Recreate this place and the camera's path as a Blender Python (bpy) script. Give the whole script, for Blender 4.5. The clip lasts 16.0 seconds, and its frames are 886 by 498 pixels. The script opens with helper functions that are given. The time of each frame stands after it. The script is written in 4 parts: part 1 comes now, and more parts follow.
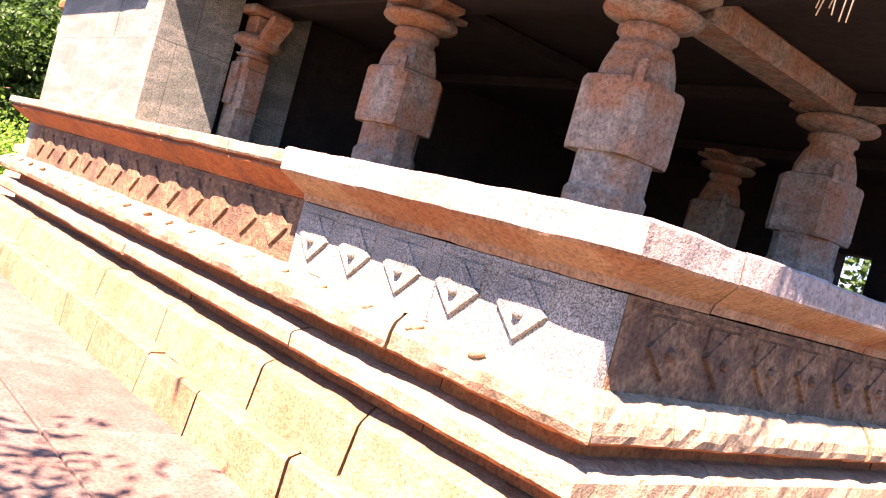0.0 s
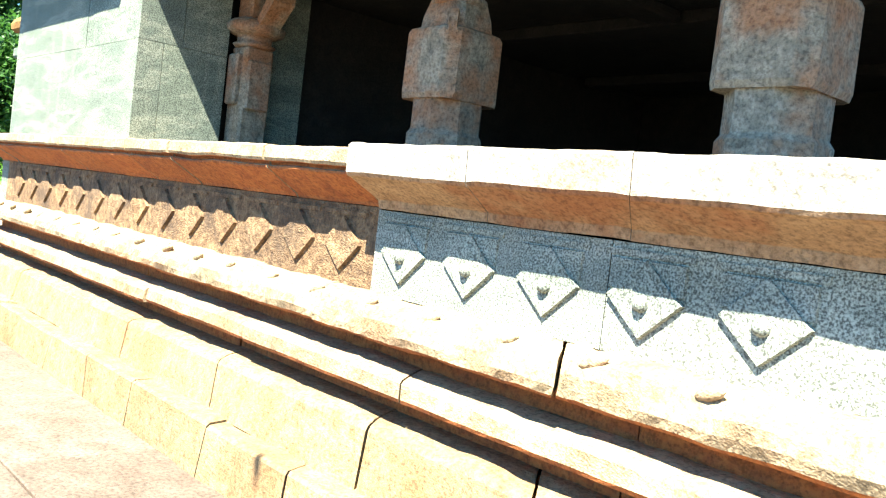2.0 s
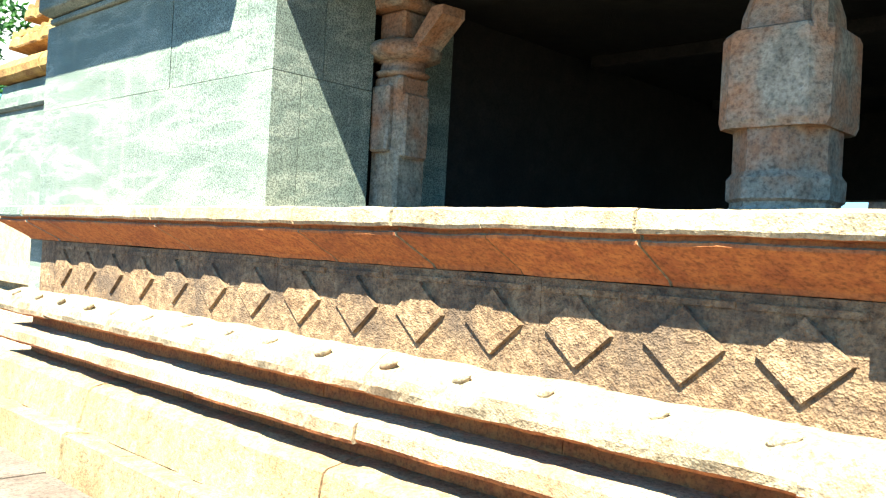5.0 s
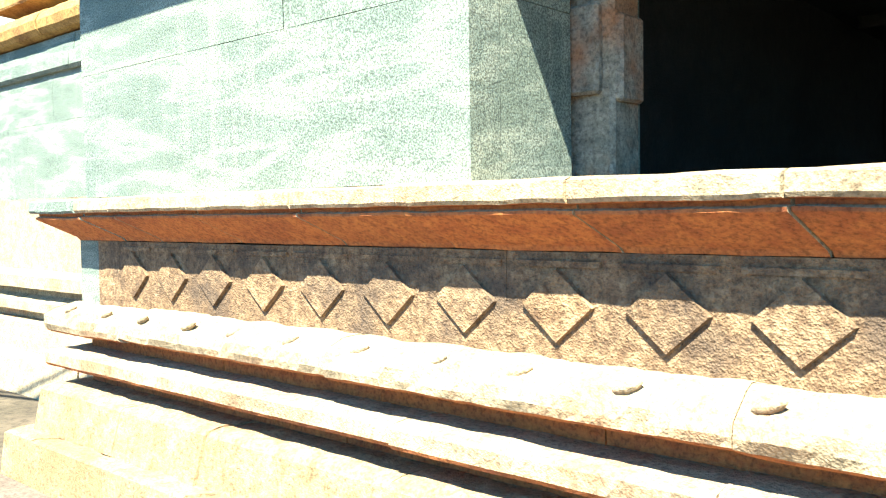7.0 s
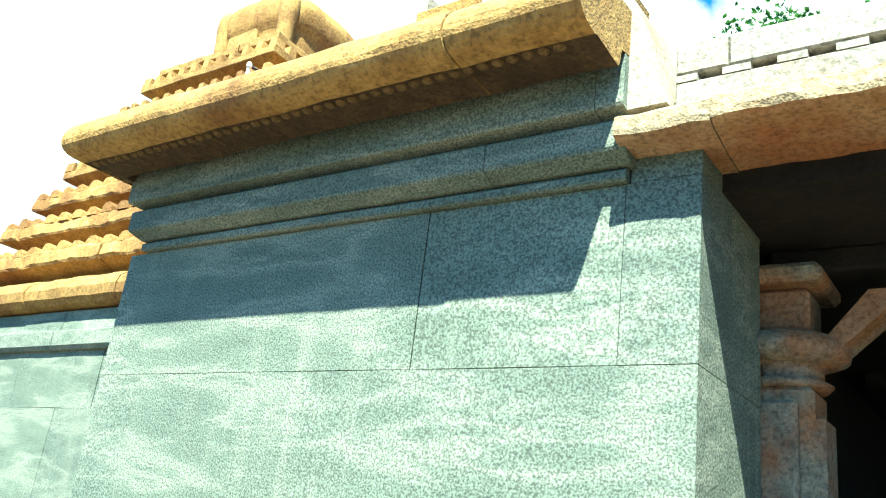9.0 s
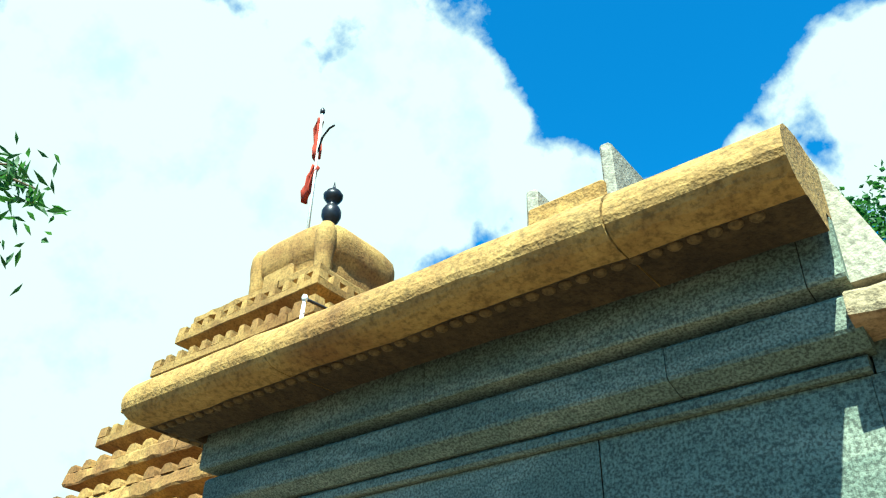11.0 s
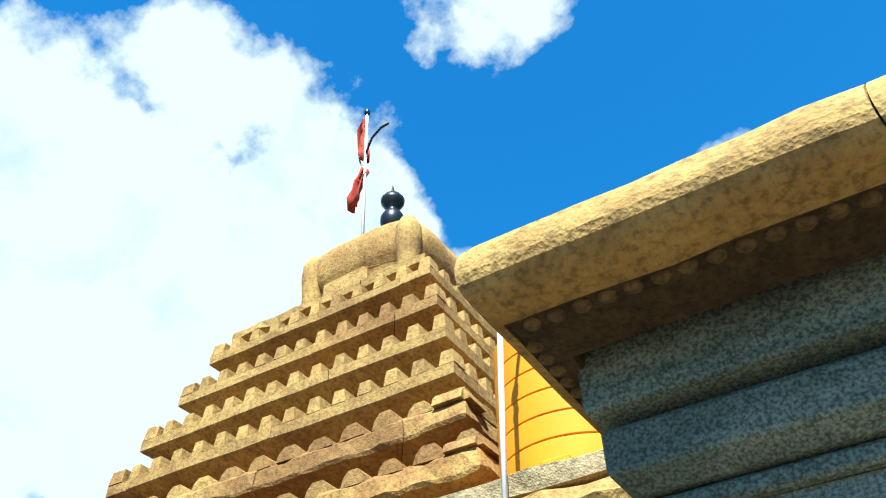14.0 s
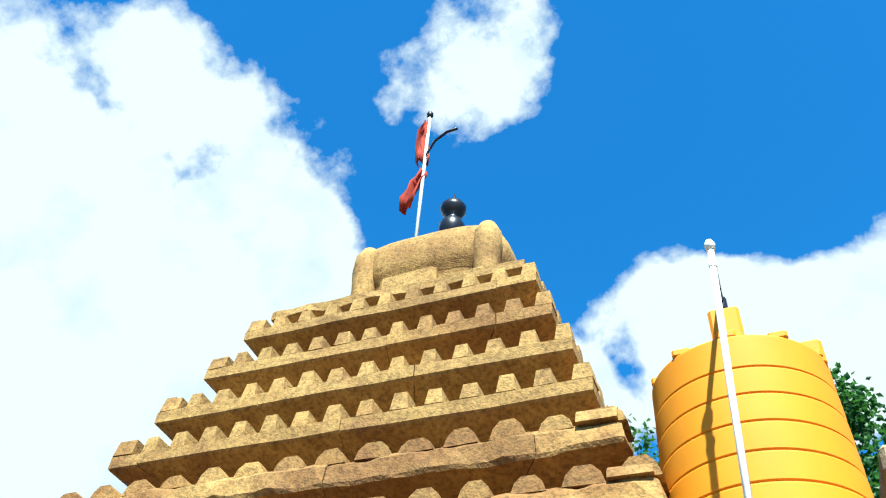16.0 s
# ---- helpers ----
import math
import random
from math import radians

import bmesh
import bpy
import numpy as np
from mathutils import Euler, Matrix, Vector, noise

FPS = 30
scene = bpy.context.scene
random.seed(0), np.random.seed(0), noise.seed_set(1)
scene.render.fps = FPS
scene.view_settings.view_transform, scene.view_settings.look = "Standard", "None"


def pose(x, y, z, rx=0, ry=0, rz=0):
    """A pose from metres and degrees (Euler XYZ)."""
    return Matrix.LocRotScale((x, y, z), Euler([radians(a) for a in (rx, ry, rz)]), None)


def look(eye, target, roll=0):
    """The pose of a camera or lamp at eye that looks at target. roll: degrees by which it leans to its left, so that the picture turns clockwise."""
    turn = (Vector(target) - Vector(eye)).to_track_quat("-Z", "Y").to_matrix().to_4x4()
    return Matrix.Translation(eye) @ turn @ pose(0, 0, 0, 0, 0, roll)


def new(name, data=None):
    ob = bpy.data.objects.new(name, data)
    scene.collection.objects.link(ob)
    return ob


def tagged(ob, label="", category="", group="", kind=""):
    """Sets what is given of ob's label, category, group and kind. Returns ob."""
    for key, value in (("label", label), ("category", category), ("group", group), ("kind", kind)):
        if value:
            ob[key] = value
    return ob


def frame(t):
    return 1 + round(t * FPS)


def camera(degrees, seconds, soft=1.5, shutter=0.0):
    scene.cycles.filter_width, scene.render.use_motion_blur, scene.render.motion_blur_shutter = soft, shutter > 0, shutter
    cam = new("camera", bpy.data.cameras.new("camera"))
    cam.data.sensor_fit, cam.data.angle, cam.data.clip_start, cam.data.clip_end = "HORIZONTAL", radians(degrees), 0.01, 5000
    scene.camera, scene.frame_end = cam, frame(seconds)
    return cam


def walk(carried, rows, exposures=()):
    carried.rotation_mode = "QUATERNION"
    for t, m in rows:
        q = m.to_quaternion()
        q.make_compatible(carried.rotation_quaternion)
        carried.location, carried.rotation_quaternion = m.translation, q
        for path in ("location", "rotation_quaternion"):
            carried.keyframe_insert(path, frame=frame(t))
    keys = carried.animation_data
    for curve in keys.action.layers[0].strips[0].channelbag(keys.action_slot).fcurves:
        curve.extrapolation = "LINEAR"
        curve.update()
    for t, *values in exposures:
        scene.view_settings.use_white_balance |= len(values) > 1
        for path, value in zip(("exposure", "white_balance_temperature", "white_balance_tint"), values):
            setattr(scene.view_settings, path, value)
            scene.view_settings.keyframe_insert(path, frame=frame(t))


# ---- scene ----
cam = camera(54.9, 16.0, soft=1.2)
EXPOSURES = [(0, 2.95, 8200, 62), (1.0, 2.93, 7300, 30), (1.5, 2.92, 6900, 15), (3.0, 2.9, 6350, 2), (7.0, 2.9, 6300, 2), (8.0, 3.05, 6100, 2), (8.5, 3.15, 5850, 2), (9.0, 2.47, 5950, -12), (10.0, 1.85, 5700, -26), (12.5, 1.85, 5750, -12), (15.0, 1.76, 5750, -8), (16.0, 1.78, 5750, -6)]
PATH = [
    (0, (0.266, 0.097, 1.501), (-1.251, 1.399, 1.463), 15.3),
    (0.5, (0.128, 0.142, 1.493), (-1.42, 1.409, 1.46), 15.2),
    (1, (-0.191, 0.244, 1.503), (-1.733, 1.512, 1.384), 10.3),
    (1.5, (-0.508, 0.306, 1.488), (-2.052, 1.571, 1.364), 5.9),
    (2, (-0.816, 0.297, 1.494), (-2.304, 1.63, 1.403), 6.8),
    (2.5, (-1.143, 0.351, 1.509), (-2.659, 1.655, 1.466), 8.3),
    (3, (-1.49, 0.335, 1.498), (-3.024, 1.618, 1.489), 8.7),
    (3.2, (-1.632, 0.31, 1.497), (-3.154, 1.608, 1.471), 8.1),
    (5.3, (-3.198, 0.093, 1.558), (-4.552, 1.565, 1.564), 2.0),
    (5.5, (-3.373, 0.113, 1.574), (-4.721, 1.59, 1.566), 0.6),
    (6, (-3.697, 0.106, 1.593), (-4.988, 1.633, 1.577), 1.6),
    (6.5, (-4.082, 0.099, 1.563), (-5.347, 1.648, 1.56), 0.9),
    (7, (-4.516, 0.179, 1.607), (-5.833, 1.682, 1.516), -0.9),
    (7.5, (-4.849, 0.118, 1.655), (-6.105, 1.674, 1.636), 1.0),
    (8, (-5.153, 0.167, 1.623), (-6.321, 1.783, 1.783), 0.2),
    (8.5, (-5.442, 0.206, 1.699), (-6.6, 1.794, 2.068), 3.6),
    (9, (-5.584, 0.159, 1.799), (-6.708, 1.675, 2.463), 7.3),
    (9.5, (-5.572, 0.115, 1.9), (-6.634, 1.573, 2.764), 5.7),
    (10, (-5.583, 0.107, 1.899), (-6.659, 1.484, 2.871), 3.4),
    (10.2, (-5.674, 0.122, 1.911), (-6.778, 1.451, 2.919), 2.1),
    (12.5, (-7.46, 0.619, 2.197), (-8.326, 1.929, 3.435), -1.9),
    (13, (-7.741, 0.635, 2.21), (-8.649, 1.916, 3.448), -1.0),
    (13.5, (-7.749, 0.644, 2.216), (-8.658, 1.925, 3.454), -1.0),
    (14, (-8.495, 0.801, 2.256), (-9.256, 2.104, 3.569), -2.1),
    (14.5, (-8.939, 0.913, 2.309), (-9.765, 2.203, 3.595), 1.9),
    (15, (-9.279, 0.972, 2.338), (-9.993, 2.264, 3.687), 4.6),
    (15.5, (-9.536, 1.041, 2.409), (-10.163, 2.291, 3.839), 5.5),
    (16, (-9.689, 1.019, 2.412), (-10.27, 2.301, 3.833), 5.2),
]
walk(cam, [(t, look(eye, target, roll)) for t, eye, target, roll in PATH], EXPOSURES)

# ---- light ----
SUN_TO = Vector((0.20, -0.47, 0.76)).normalized()
sun = new("sun", bpy.data.lights.new("sun", "SUN"))
sun.data.energy, sun.data.angle, sun.data.color = 5.0, radians(0.55), (1.0, 0.95, 0.86)
sun.matrix_world = look((0, 0, 30), Vector((0, 0, 30)) - SUN_TO)
tagged(sun, kind="structure")

world = bpy.data.worlds.new("world")
scene.world = world
world.use_nodes = True


def nd(tree, kind, **values):
    n = tree.nodes.new(kind)
    for key, value in values.items():
        n.inputs[key.replace("_", " ")].default_value = value
    return n


def math_node(tree, op, a, b=None, clamp=False):
    n = tree.nodes.new("ShaderNodeMath")
    n.operation, n.use_clamp = op, clamp
    for i, v in enumerate((a, b)):
        if v is None:
            continue
        if isinstance(v, (int, float)):
            n.inputs[i].default_value = v
        else:
            tree.links.new(v, n.inputs[i])
    return n.outputs[0]


def ramp(tree, fac, stops):
    n = tree.nodes.new("ShaderNodeValToRGB")
    els = n.color_ramp.elements
    while len(els) < len(stops):
        els.new(0.5)
    for e, (p, c) in zip(els, stops):
        e.position, e.color = p, (*c, 1) if len(c) == 3 else c
    tree.links.new(fac, n.inputs[0])
    return n.outputs[0]


def mix(tree, fac, a, b, blend="MIX"):
    n = tree.nodes.new("ShaderNodeMix")
    n.data_type, n.blend_type = "RGBA", blend
    for i, v in ((0, fac), (6, a), (7, b)):
        if isinstance(v, (int, float)):
            n.inputs[i].default_value = v
        elif isinstance(v, tuple):
            n.inputs[i].default_value = (*v, 1)
        else:
            tree.links.new(v, n.inputs[i])
    return n.outputs[2]


# sky with heaps of fair-weather cloud
# (direction, full within degrees, gone beyond degrees, gain)
CLOUDS = [((-0.62, 0.44, 0.65), 12, 19, 0.33), ((-0.80, 0.42, 0.42), 15, 23, 0.36), ((-0.49, 0.57, 0.65), 3, 8, 0.22), ((-0.22, 0.47, 0.85), 2.5, 8.5, 0.27),
          ((0.04, 0.80, 0.60), 4, 8, 0.36), ((0.22, 0.79, 0.58), 5, 10, 0.36), ((-0.07, 0.78, 0.61), 4, 8, 0.34), ((-0.23, 0.80, 0.55), 3, 7, 0.34), ((-0.37, 0.73, 0.57), 3, 7, 0.34),
          ((0.45, 0.72, 0.50), 8, 16, 0.34)]
wt = world.node_tree
back = wt.nodes["Background"]
sky = wt.nodes.new("ShaderNodeTexSky")
sky.sky_type, sky.sun_disc = "NISHITA", False
sky.sun_elevation = math.asin(SUN_TO.z)
sky.sun_rotation = math.atan2(SUN_TO.x, SUN_TO.y)
sky.air_density, sky.dust_density, sky.ozone_density = 1.0, 0.2, 3.0
tc = wt.nodes.new("ShaderNodeTexCoord")
way = tc.outputs["Generated"]
big = nd(wt, "ShaderNodeTexNoise", Scale=3.2, Detail=9.0, Roughness=0.58)
wt.links.new(way, big.inputs["Vector"])
wide = nd(wt, "ShaderNodeTexNoise", Scale=9.0, Detail=6.0, Roughness=0.6)
wt.links.new(way, wide.inputs["Vector"])
total = math_node(wt, "ADD", math_node(wt, "MULTIPLY", big.outputs[0], 1.25), math_node(wt, "MULTIPLY", wide.outputs[0], 0.4))
total = math_node(wt, "SUBTRACT", total, 0.42)
for at, full, gone, gain in CLOUDS:
    dot = wt.nodes.new("ShaderNodeVectorMath")
    dot.operation = "DOT_PRODUCT"
    wt.links.new(way, dot.inputs[0])
    dot.inputs[1].default_value = Vector(at).normalized()
    lift = wt.nodes.new("ShaderNodeMapRange")
    wt.links.new(dot.outputs["Value"], lift.inputs["Value"])
    lift.inputs["From Min"].default_value, lift.inputs["From Max"].default_value = math.cos(radians(gone)), math.cos(radians(full))
    lift.inputs["To Max"].default_value = gain
    total = math_node(wt, "ADD", total, lift.outputs[0])
cloud = ramp(wt, total, [(0.61, (0, 0, 0)), (0.71, (1, 1, 1))])
blue = mix(wt, 1.0, sky.outputs[0], (0.34, 1.12, 1.62), "MULTIPLY")
puff = ramp(wt, wide.outputs[0], [(0.32, (5.0, 5.3, 5.6)), (0.48, (6.1, 6.1, 6.0))])
apart = wt.nodes.new("ShaderNodeSeparateXYZ")
wt.links.new(way, apart.inputs[0])
haze = ramp(wt, apart.outputs["Z"], [(0.02, (0.9, 0.9, 0.9)), (0.22, (0, 0, 0))])
wt.links.new(mix(wt, haze, mix(wt, cloud, blue, puff), (2.4, 2.6, 2.8)), back.inputs["Color"])
back.inputs["Strength"].default_value = 0.05

# ---- materials ----


def material(name, rough=0.85, metal=0.0):
    m = bpy.data.materials.new(name)
    m.use_nodes = True
    b = m.node_tree.nodes["Principled BSDF"]
    b.inputs["Roughness"].default_value, b.inputs["Metallic"].default_value = rough, metal
    b.inputs["Specular IOR Level"].default_value = 0.3
    return m, m.node_tree, b


def stone(name, dark, light, stain, grain=60.0, patch=1.7, stain_at=0.6, bump=0.35, rough=0.88, vein=None):
    """Weathered stone: large patches, medium blotches, fine grain and stains, with relief."""
    m, t, b = material(name, rough)
    pos = t.nodes.new("ShaderNodeNewGeometry").outputs["Position"]
    oi = t.nodes.new("ShaderNodeObjectInfo").outputs["Random"]
    n1 = nd(t, "ShaderNodeTexNoise", Scale=patch, Detail=5.0, Roughness=0.6)
    n2 = nd(t, "ShaderNodeTexNoise", Scale=patch * 6, Detail=7.0, Roughness=0.65)
    n3 = nd(t, "ShaderNodeTexNoise", Scale=grain, Detail=3.0, Roughness=0.7)
    n4 = nd(t, "ShaderNodeTexVoronoi", Scale=grain * 2.2)
    for n in (n1, n2, n3, n4):
        t.links.new(pos, n.inputs["Vector"])
    base = ramp(t, n2.outputs[0], [(0.3, dark), (0.7, light)])
    base = mix(t, math_node(t, "MULTIPLY", ramp(t, n1.outputs[0], [(stain_at - 0.08, (0, 0, 0)), (stain_at + 0.08, (1, 1, 1))]), 0.75), base, stain)
    if vein:
        warp = t.nodes.new("ShaderNodeMapping")
        t.links.new(pos, warp.inputs[0])
        warp.inputs["Rotation"].default_value = (0.0, 0.35, 0.3)
        warp.inputs["Scale"].default_value = (2.6, 1.5, 0.9)
        v = nd(t, "ShaderNodeTexNoise", Scale=1.6, Detail=7.0, Roughness=0.6, Distortion=1.3)
        t.links.new(warp.outputs[0], v.inputs["Vector"])
        base = mix(t, ramp(t, v.outputs[0], [(0.48, (0, 0, 0)), (0.66, (0.45, 0.45, 0.45))]), base, vein)
    speck = ramp(t, n3.outputs[0], [(0.36, (0.55, 0.55, 0.55)), (0.5, (1, 1, 1)), (0.68, (1.25, 1.25, 1.25))])
    base = mix(t, 0.9, base, speck, "MULTIPLY")
    vary = ramp(t, oi, [(0.0, (0.86, 0.84, 0.82)), (0.5, (1, 1, 1)), (1.0, (1.06, 1.02, 0.96))])
    base = mix(t, 1.0, base, vary, "MULTIPLY")
    t.links.new(base, b.inputs["Base Color"])
    h = math_node(t, "ADD", math_node(t, "MULTIPLY", n3.outputs[0], 0.5), math_node(t, "MULTIPLY", n2.outputs[0], 0.9))
    h = math_node(t, "ADD", h, math_node(t, "MULTIPLY", n4.outputs[0], 0.2))
    bp = nd(t, "ShaderNodeBump", Strength=bump, Distance=0.02)
    t.links.new(h, bp.inputs["Height"])
    t.links.new(bp.outputs[0], b.inputs["Normal"])
    return m


def granite(name, dark, mid, light, salt=0.5, grain=130.0, veins=0.6):
    """Banded granite: slanting veins, upright streaks and a salt-and-pepper grain."""
    m, t, b = material(name, 0.8)
    pos = t.nodes.new("ShaderNodeNewGeometry").outputs["Position"]
    oi = t.nodes.new("ShaderNodeObjectInfo").outputs["Random"]

    def stretched(turn, scale, size, detail, warp=0.0):
        mp = t.nodes.new("ShaderNodeMapping")
        t.links.new(pos, mp.inputs[0])
        mp.inputs["Rotation"].default_value, mp.inputs["Scale"].default_value = turn, scale
        n = nd(t, "ShaderNodeTexNoise", Scale=size, Detail=detail, Roughness=0.6, Distortion=warp)
        t.links.new(mp.outputs[0], n.inputs["Vector"])
        return n.outputs[0]

    slant = stretched((0, 0.75, 0), (0.6, 1.0, 2.6), 2.2, 9.0, 0.35)
    upright = stretched((0, 0.05, 0), (6.5, 6.5, 0.35), 1.6, 5.0, 0.3)
    broad = stretched((0.3, 0.2, 0.1), (1, 1, 1), 0.9, 4.0)
    base = ramp(t, slant, [(0.30, dark), (0.48, mid), (0.56, light), (0.62, mid), (0.74, dark)])
    base = mix(t, 1.0 - veins, base, mid)
    rain = math_node(t, "MULTIPLY", ramp(t, upright, [(0.50, (0, 0, 0)), (0.66, (1, 1, 1))]), ramp(t, broad, [(0.45, (0, 0, 0)), (0.62, (0.4, 0.4, 0.4))]))
    base = mix(t, rain, base, light)
    fine = nd(t, "ShaderNodeTexNoise", Scale=grain, Detail=2.0, Roughness=0.6)
    t.links.new(pos, fine.inputs["Vector"])
    lo, hi = 1 - salt, 1 + salt
    base = mix(t, 1.0, base, ramp(t, fine.outputs[0], [(0.38, (lo, lo, lo)), (0.50, (1, 1, 1)), (0.64, (hi, hi, hi))]), "MULTIPLY")
    base = mix(t, 1.0, base, ramp(t, oi, [(0.0, (0.90, 0.90, 0.90)), (1.0, (1.06, 1.05, 1.02))]), "MULTIPLY")
    t.links.new(base, b.inputs["Base Color"])
    bp = nd(t, "ShaderNodeBump", Strength=0.3, Distance=0.008)
    t.links.new(math_node(t, "ADD", fine.outputs[0], math_node(t, "MULTIPLY", slant, 0.6)), bp.inputs["Height"])
    t.links.new(bp.outputs[0], b.inputs["Normal"])
    return m


def plain(name, colour, rough=0.6, metal=0.0, scale=20.0, spread=0.25, bump=0.1):
    m, t, b = material(name, rough, metal)
    pos = t.nodes.new("ShaderNodeNewGeometry").outputs["Position"]
    n = nd(t, "ShaderNodeTexNoise", Scale=scale, Detail=5.0, Roughness=0.6)
    t.links.new(pos, n.inputs["Vector"])
    lo, hi = tuple(c * (1 - spread) for c in colour), tuple(min(1, c * (1 + spread)) for c in colour)
    t.links.new(ramp(t, n.outputs[0], [(0.3, lo), (0.7, hi)]), b.inputs["Base Color"])
    bp = nd(t, "ShaderNodeBump", Strength=bump, Distance=0.01)
    t.links.new(n.outputs[0], bp.inputs["Height"])
    t.links.new(bp.outputs[0], b.inputs["Normal"])
    return m


WARM = stone("warm_stone", (0.20, 0.15, 0.085), (0.38, 0.295, 0.175), (0.27, 0.14, 0.068), stain_at=0.60, bump=0.5)
# ochre for slab and eave undersides, warm bounce light put into its colour
SLAB = stone("ochre_bounce_underside", (0.25, 0.15, 0.075), (0.4, 0.27, 0.15), (0.24, 0.085, 0.03), stain_at=0.55)
FRIEZE = stone("brown_frieze_stone", (0.075, 0.04, 0.019), (0.31, 0.20, 0.105), (0.065, 0.045, 0.03), patch=3.4, stain_at=0.55, bump=0.9)
GREY = granite("blue_grey_granite", (0.068, 0.088, 0.068), (0.118, 0.143, 0.112), (0.225, 0.24, 0.185), veins=0.6)
DARKGREY = granite("speckled_grey_granite", (0.10, 0.118, 0.096), (0.19, 0.21, 0.172), (0.30, 0.31, 0.255), salt=0.65, grain=150.0, veins=0.5)
PILLAR = stone("pillar_stone", (0.12, 0.105, 0.075), (0.35, 0.30, 0.22), (0.30, 0.125, 0.05), patch=3.0, stain_at=0.53, bump=0.5)
TOWER = stone("tower_stone", (0.225, 0.122, 0.034), (0.38, 0.235, 0.074), (0.15, 0.062, 0.018), patch=1.3, grain=45.0, stain_at=0.57, bump=0.45)
PALE = stone("pale_parapet_stone", (0.22, 0.20, 0.155), (0.36, 0.335, 0.27), (0.27, 0.18, 0.10), stain_at=0.63, grain=50.0)
# warm bounce-lit shade of undersides put into the colour; recess courses use it too
RED = stone("red_bounce_underside", (0.24, 0.07, 0.022), (0.38, 0.14, 0.04), (0.18, 0.05, 0.02), patch=3.5)
# dark brown copy for the cornice soffit, its shade put into the colour
SOFFIT_SHADE = stone("soffit_shade_stone", (0.028, 0.016, 0.007), (0.075, 0.045, 0.019), (0.022, 0.014, 0.008), patch=3.0)
BOSS = stone("shaded_cornice_brown", (0.07, 0.042, 0.016), (0.17, 0.105, 0.042), (0.05, 0.03, 0.014), patch=3.0)
# near-black: the hall's deep shade put into the colour; cores use it too
INNER = stone("shade_black_hall_stone", (0.009, 0.008, 0.006), (0.024, 0.020, 0.015), (0.007, 0.006, 0.005))
PAVING = stone("paving_stone", (0.095, 0.070, 0.050), (0.155, 0.122, 0.092), (0.095, 0.05, 0.034), patch=1.0, grain=50.0, bump=0.25)
EARTH = stone("earth", (0.045, 0.034, 0.022), (0.085, 0.066, 0.042), (0.035, 0.03, 0.016), patch=0.4, grain=20.0)
PLINTH = stone("ochre_plinth_stone", (0.17, 0.115, 0.052), (0.29, 0.215, 0.115), (0.22, 0.115, 0.05), patch=2.2, stain_at=0.58, bump=0.5)
TANK = plain("yellow_plastic", (0.62, 0.215, 0.0), 0.7, scale=6.0, spread=0.06, bump=0.02)
WHITEPIPE = plain("white_pipe", (0.78, 0.76, 0.70), 0.45, scale=30.0, spread=0.08)
DARKMETAL = plain("dark_metal", (0.03, 0.03, 0.035), 0.35, 0.6)
CLOTH = plain("red_cloth", (0.32, 0.035, 0.018), 0.9, scale=14.0, spread=0.3)
BARK = plain("bark", (0.16, 0.11, 0.07), 0.95, scale=8.0, spread=0.5, bump=0.6)
STRAW = plain("dry_straw", (0.62, 0.52, 0.30), 0.9, scale=30.0)


def leaf_material(name, dark, light):
    m, t, b = material(name, 0.5)
    isl = t.nodes.new("ShaderNodeNewGeometry").outputs["Random Per Island"]
    t.links.new(ramp(t, isl, [(0.0, dark), (1.0, light)]), b.inputs["Base Color"])
    b.inputs["Transmission Weight"].default_value = 0.0
    tr = t.nodes.new("ShaderNodeBsdfTranslucent")
    tr.inputs["Color"].default_value = (*[min(1, c * 1.8) for c in light], 1)
    ms = t.nodes.new("ShaderNodeMixShader")
    ms.inputs[0].default_value = 0.3
    t.links.new(b.outputs[0], ms.inputs[1])
    t.links.new(tr.outputs[0], ms.inputs[2])
    t.links.new(ms.outputs[0], t.nodes["Material Output"].inputs["Surface"])
    return m


LEAF = leaf_material("leaf", (0.011, 0.042, 0.008), (0.042, 0.12, 0.018))
BUSHLEAF = leaf_material("bush_leaf", (0.05, 0.15, 0.02), (0.14, 0.32, 0.03))

# ---- mesh helpers ----


def mesh_from(name, verts, faces, mat, smooth=False):
    me = bpy.data.meshes.new(name)
    me.from_pydata([tuple(v) for v in verts], [], faces)
    me.materials.append(mat)
    if smooth:
        me.polygons.foreach_set("use_smooth", [True] * len(me.polygons))
    me.update()
    return me


def thing(name, label, category, at=(0, 0, 0), kind="", group=""):
    ob = new(name)
    ob.empty_display_size = 0.1
    ob.location = at
    return tagged(ob, label, category, group, kind)


def part(name, me, parent=None, label=""):
    """One mesh, given in world places, under a thing or a part."""
    ob = new(name, me)
    if parent:
        ob.parent = parent
        off = parent.location.copy()
        if parent.parent:
            off = off + parent.parent.location
        ob.location = -off
    return tagged(ob, label)


def solid(name, me, label, category, kind="", group=""):
    return tagged(new(name, me), label, category, group, kind)


def box_data(x0, y0, z0, x1, y1, z1, bevel=0.0, wob=0.0, rng=None):
    """A box with cut corners along its edges, and corners a little out of true."""
    bm = bmesh.new()
    bmesh.ops.create_cube(bm, size=1)
    for v in bm.verts:
        v.co = Vector(((x0 + x1) / 2 + v.co.x * (x1 - x0), (y0 + y1) / 2 + v.co.y * (y1 - y0), (z0 + z1) / 2 + v.co.z * (z1 - z0)))
        if wob:
            v.co += Vector([(rng or random).uniform(-wob, wob) for _ in range(3)])
    if bevel:
        bmesh.ops.bevel(bm, geom=bm.edges[:], offset=bevel, segments=1, affect="EDGES")
    return bm


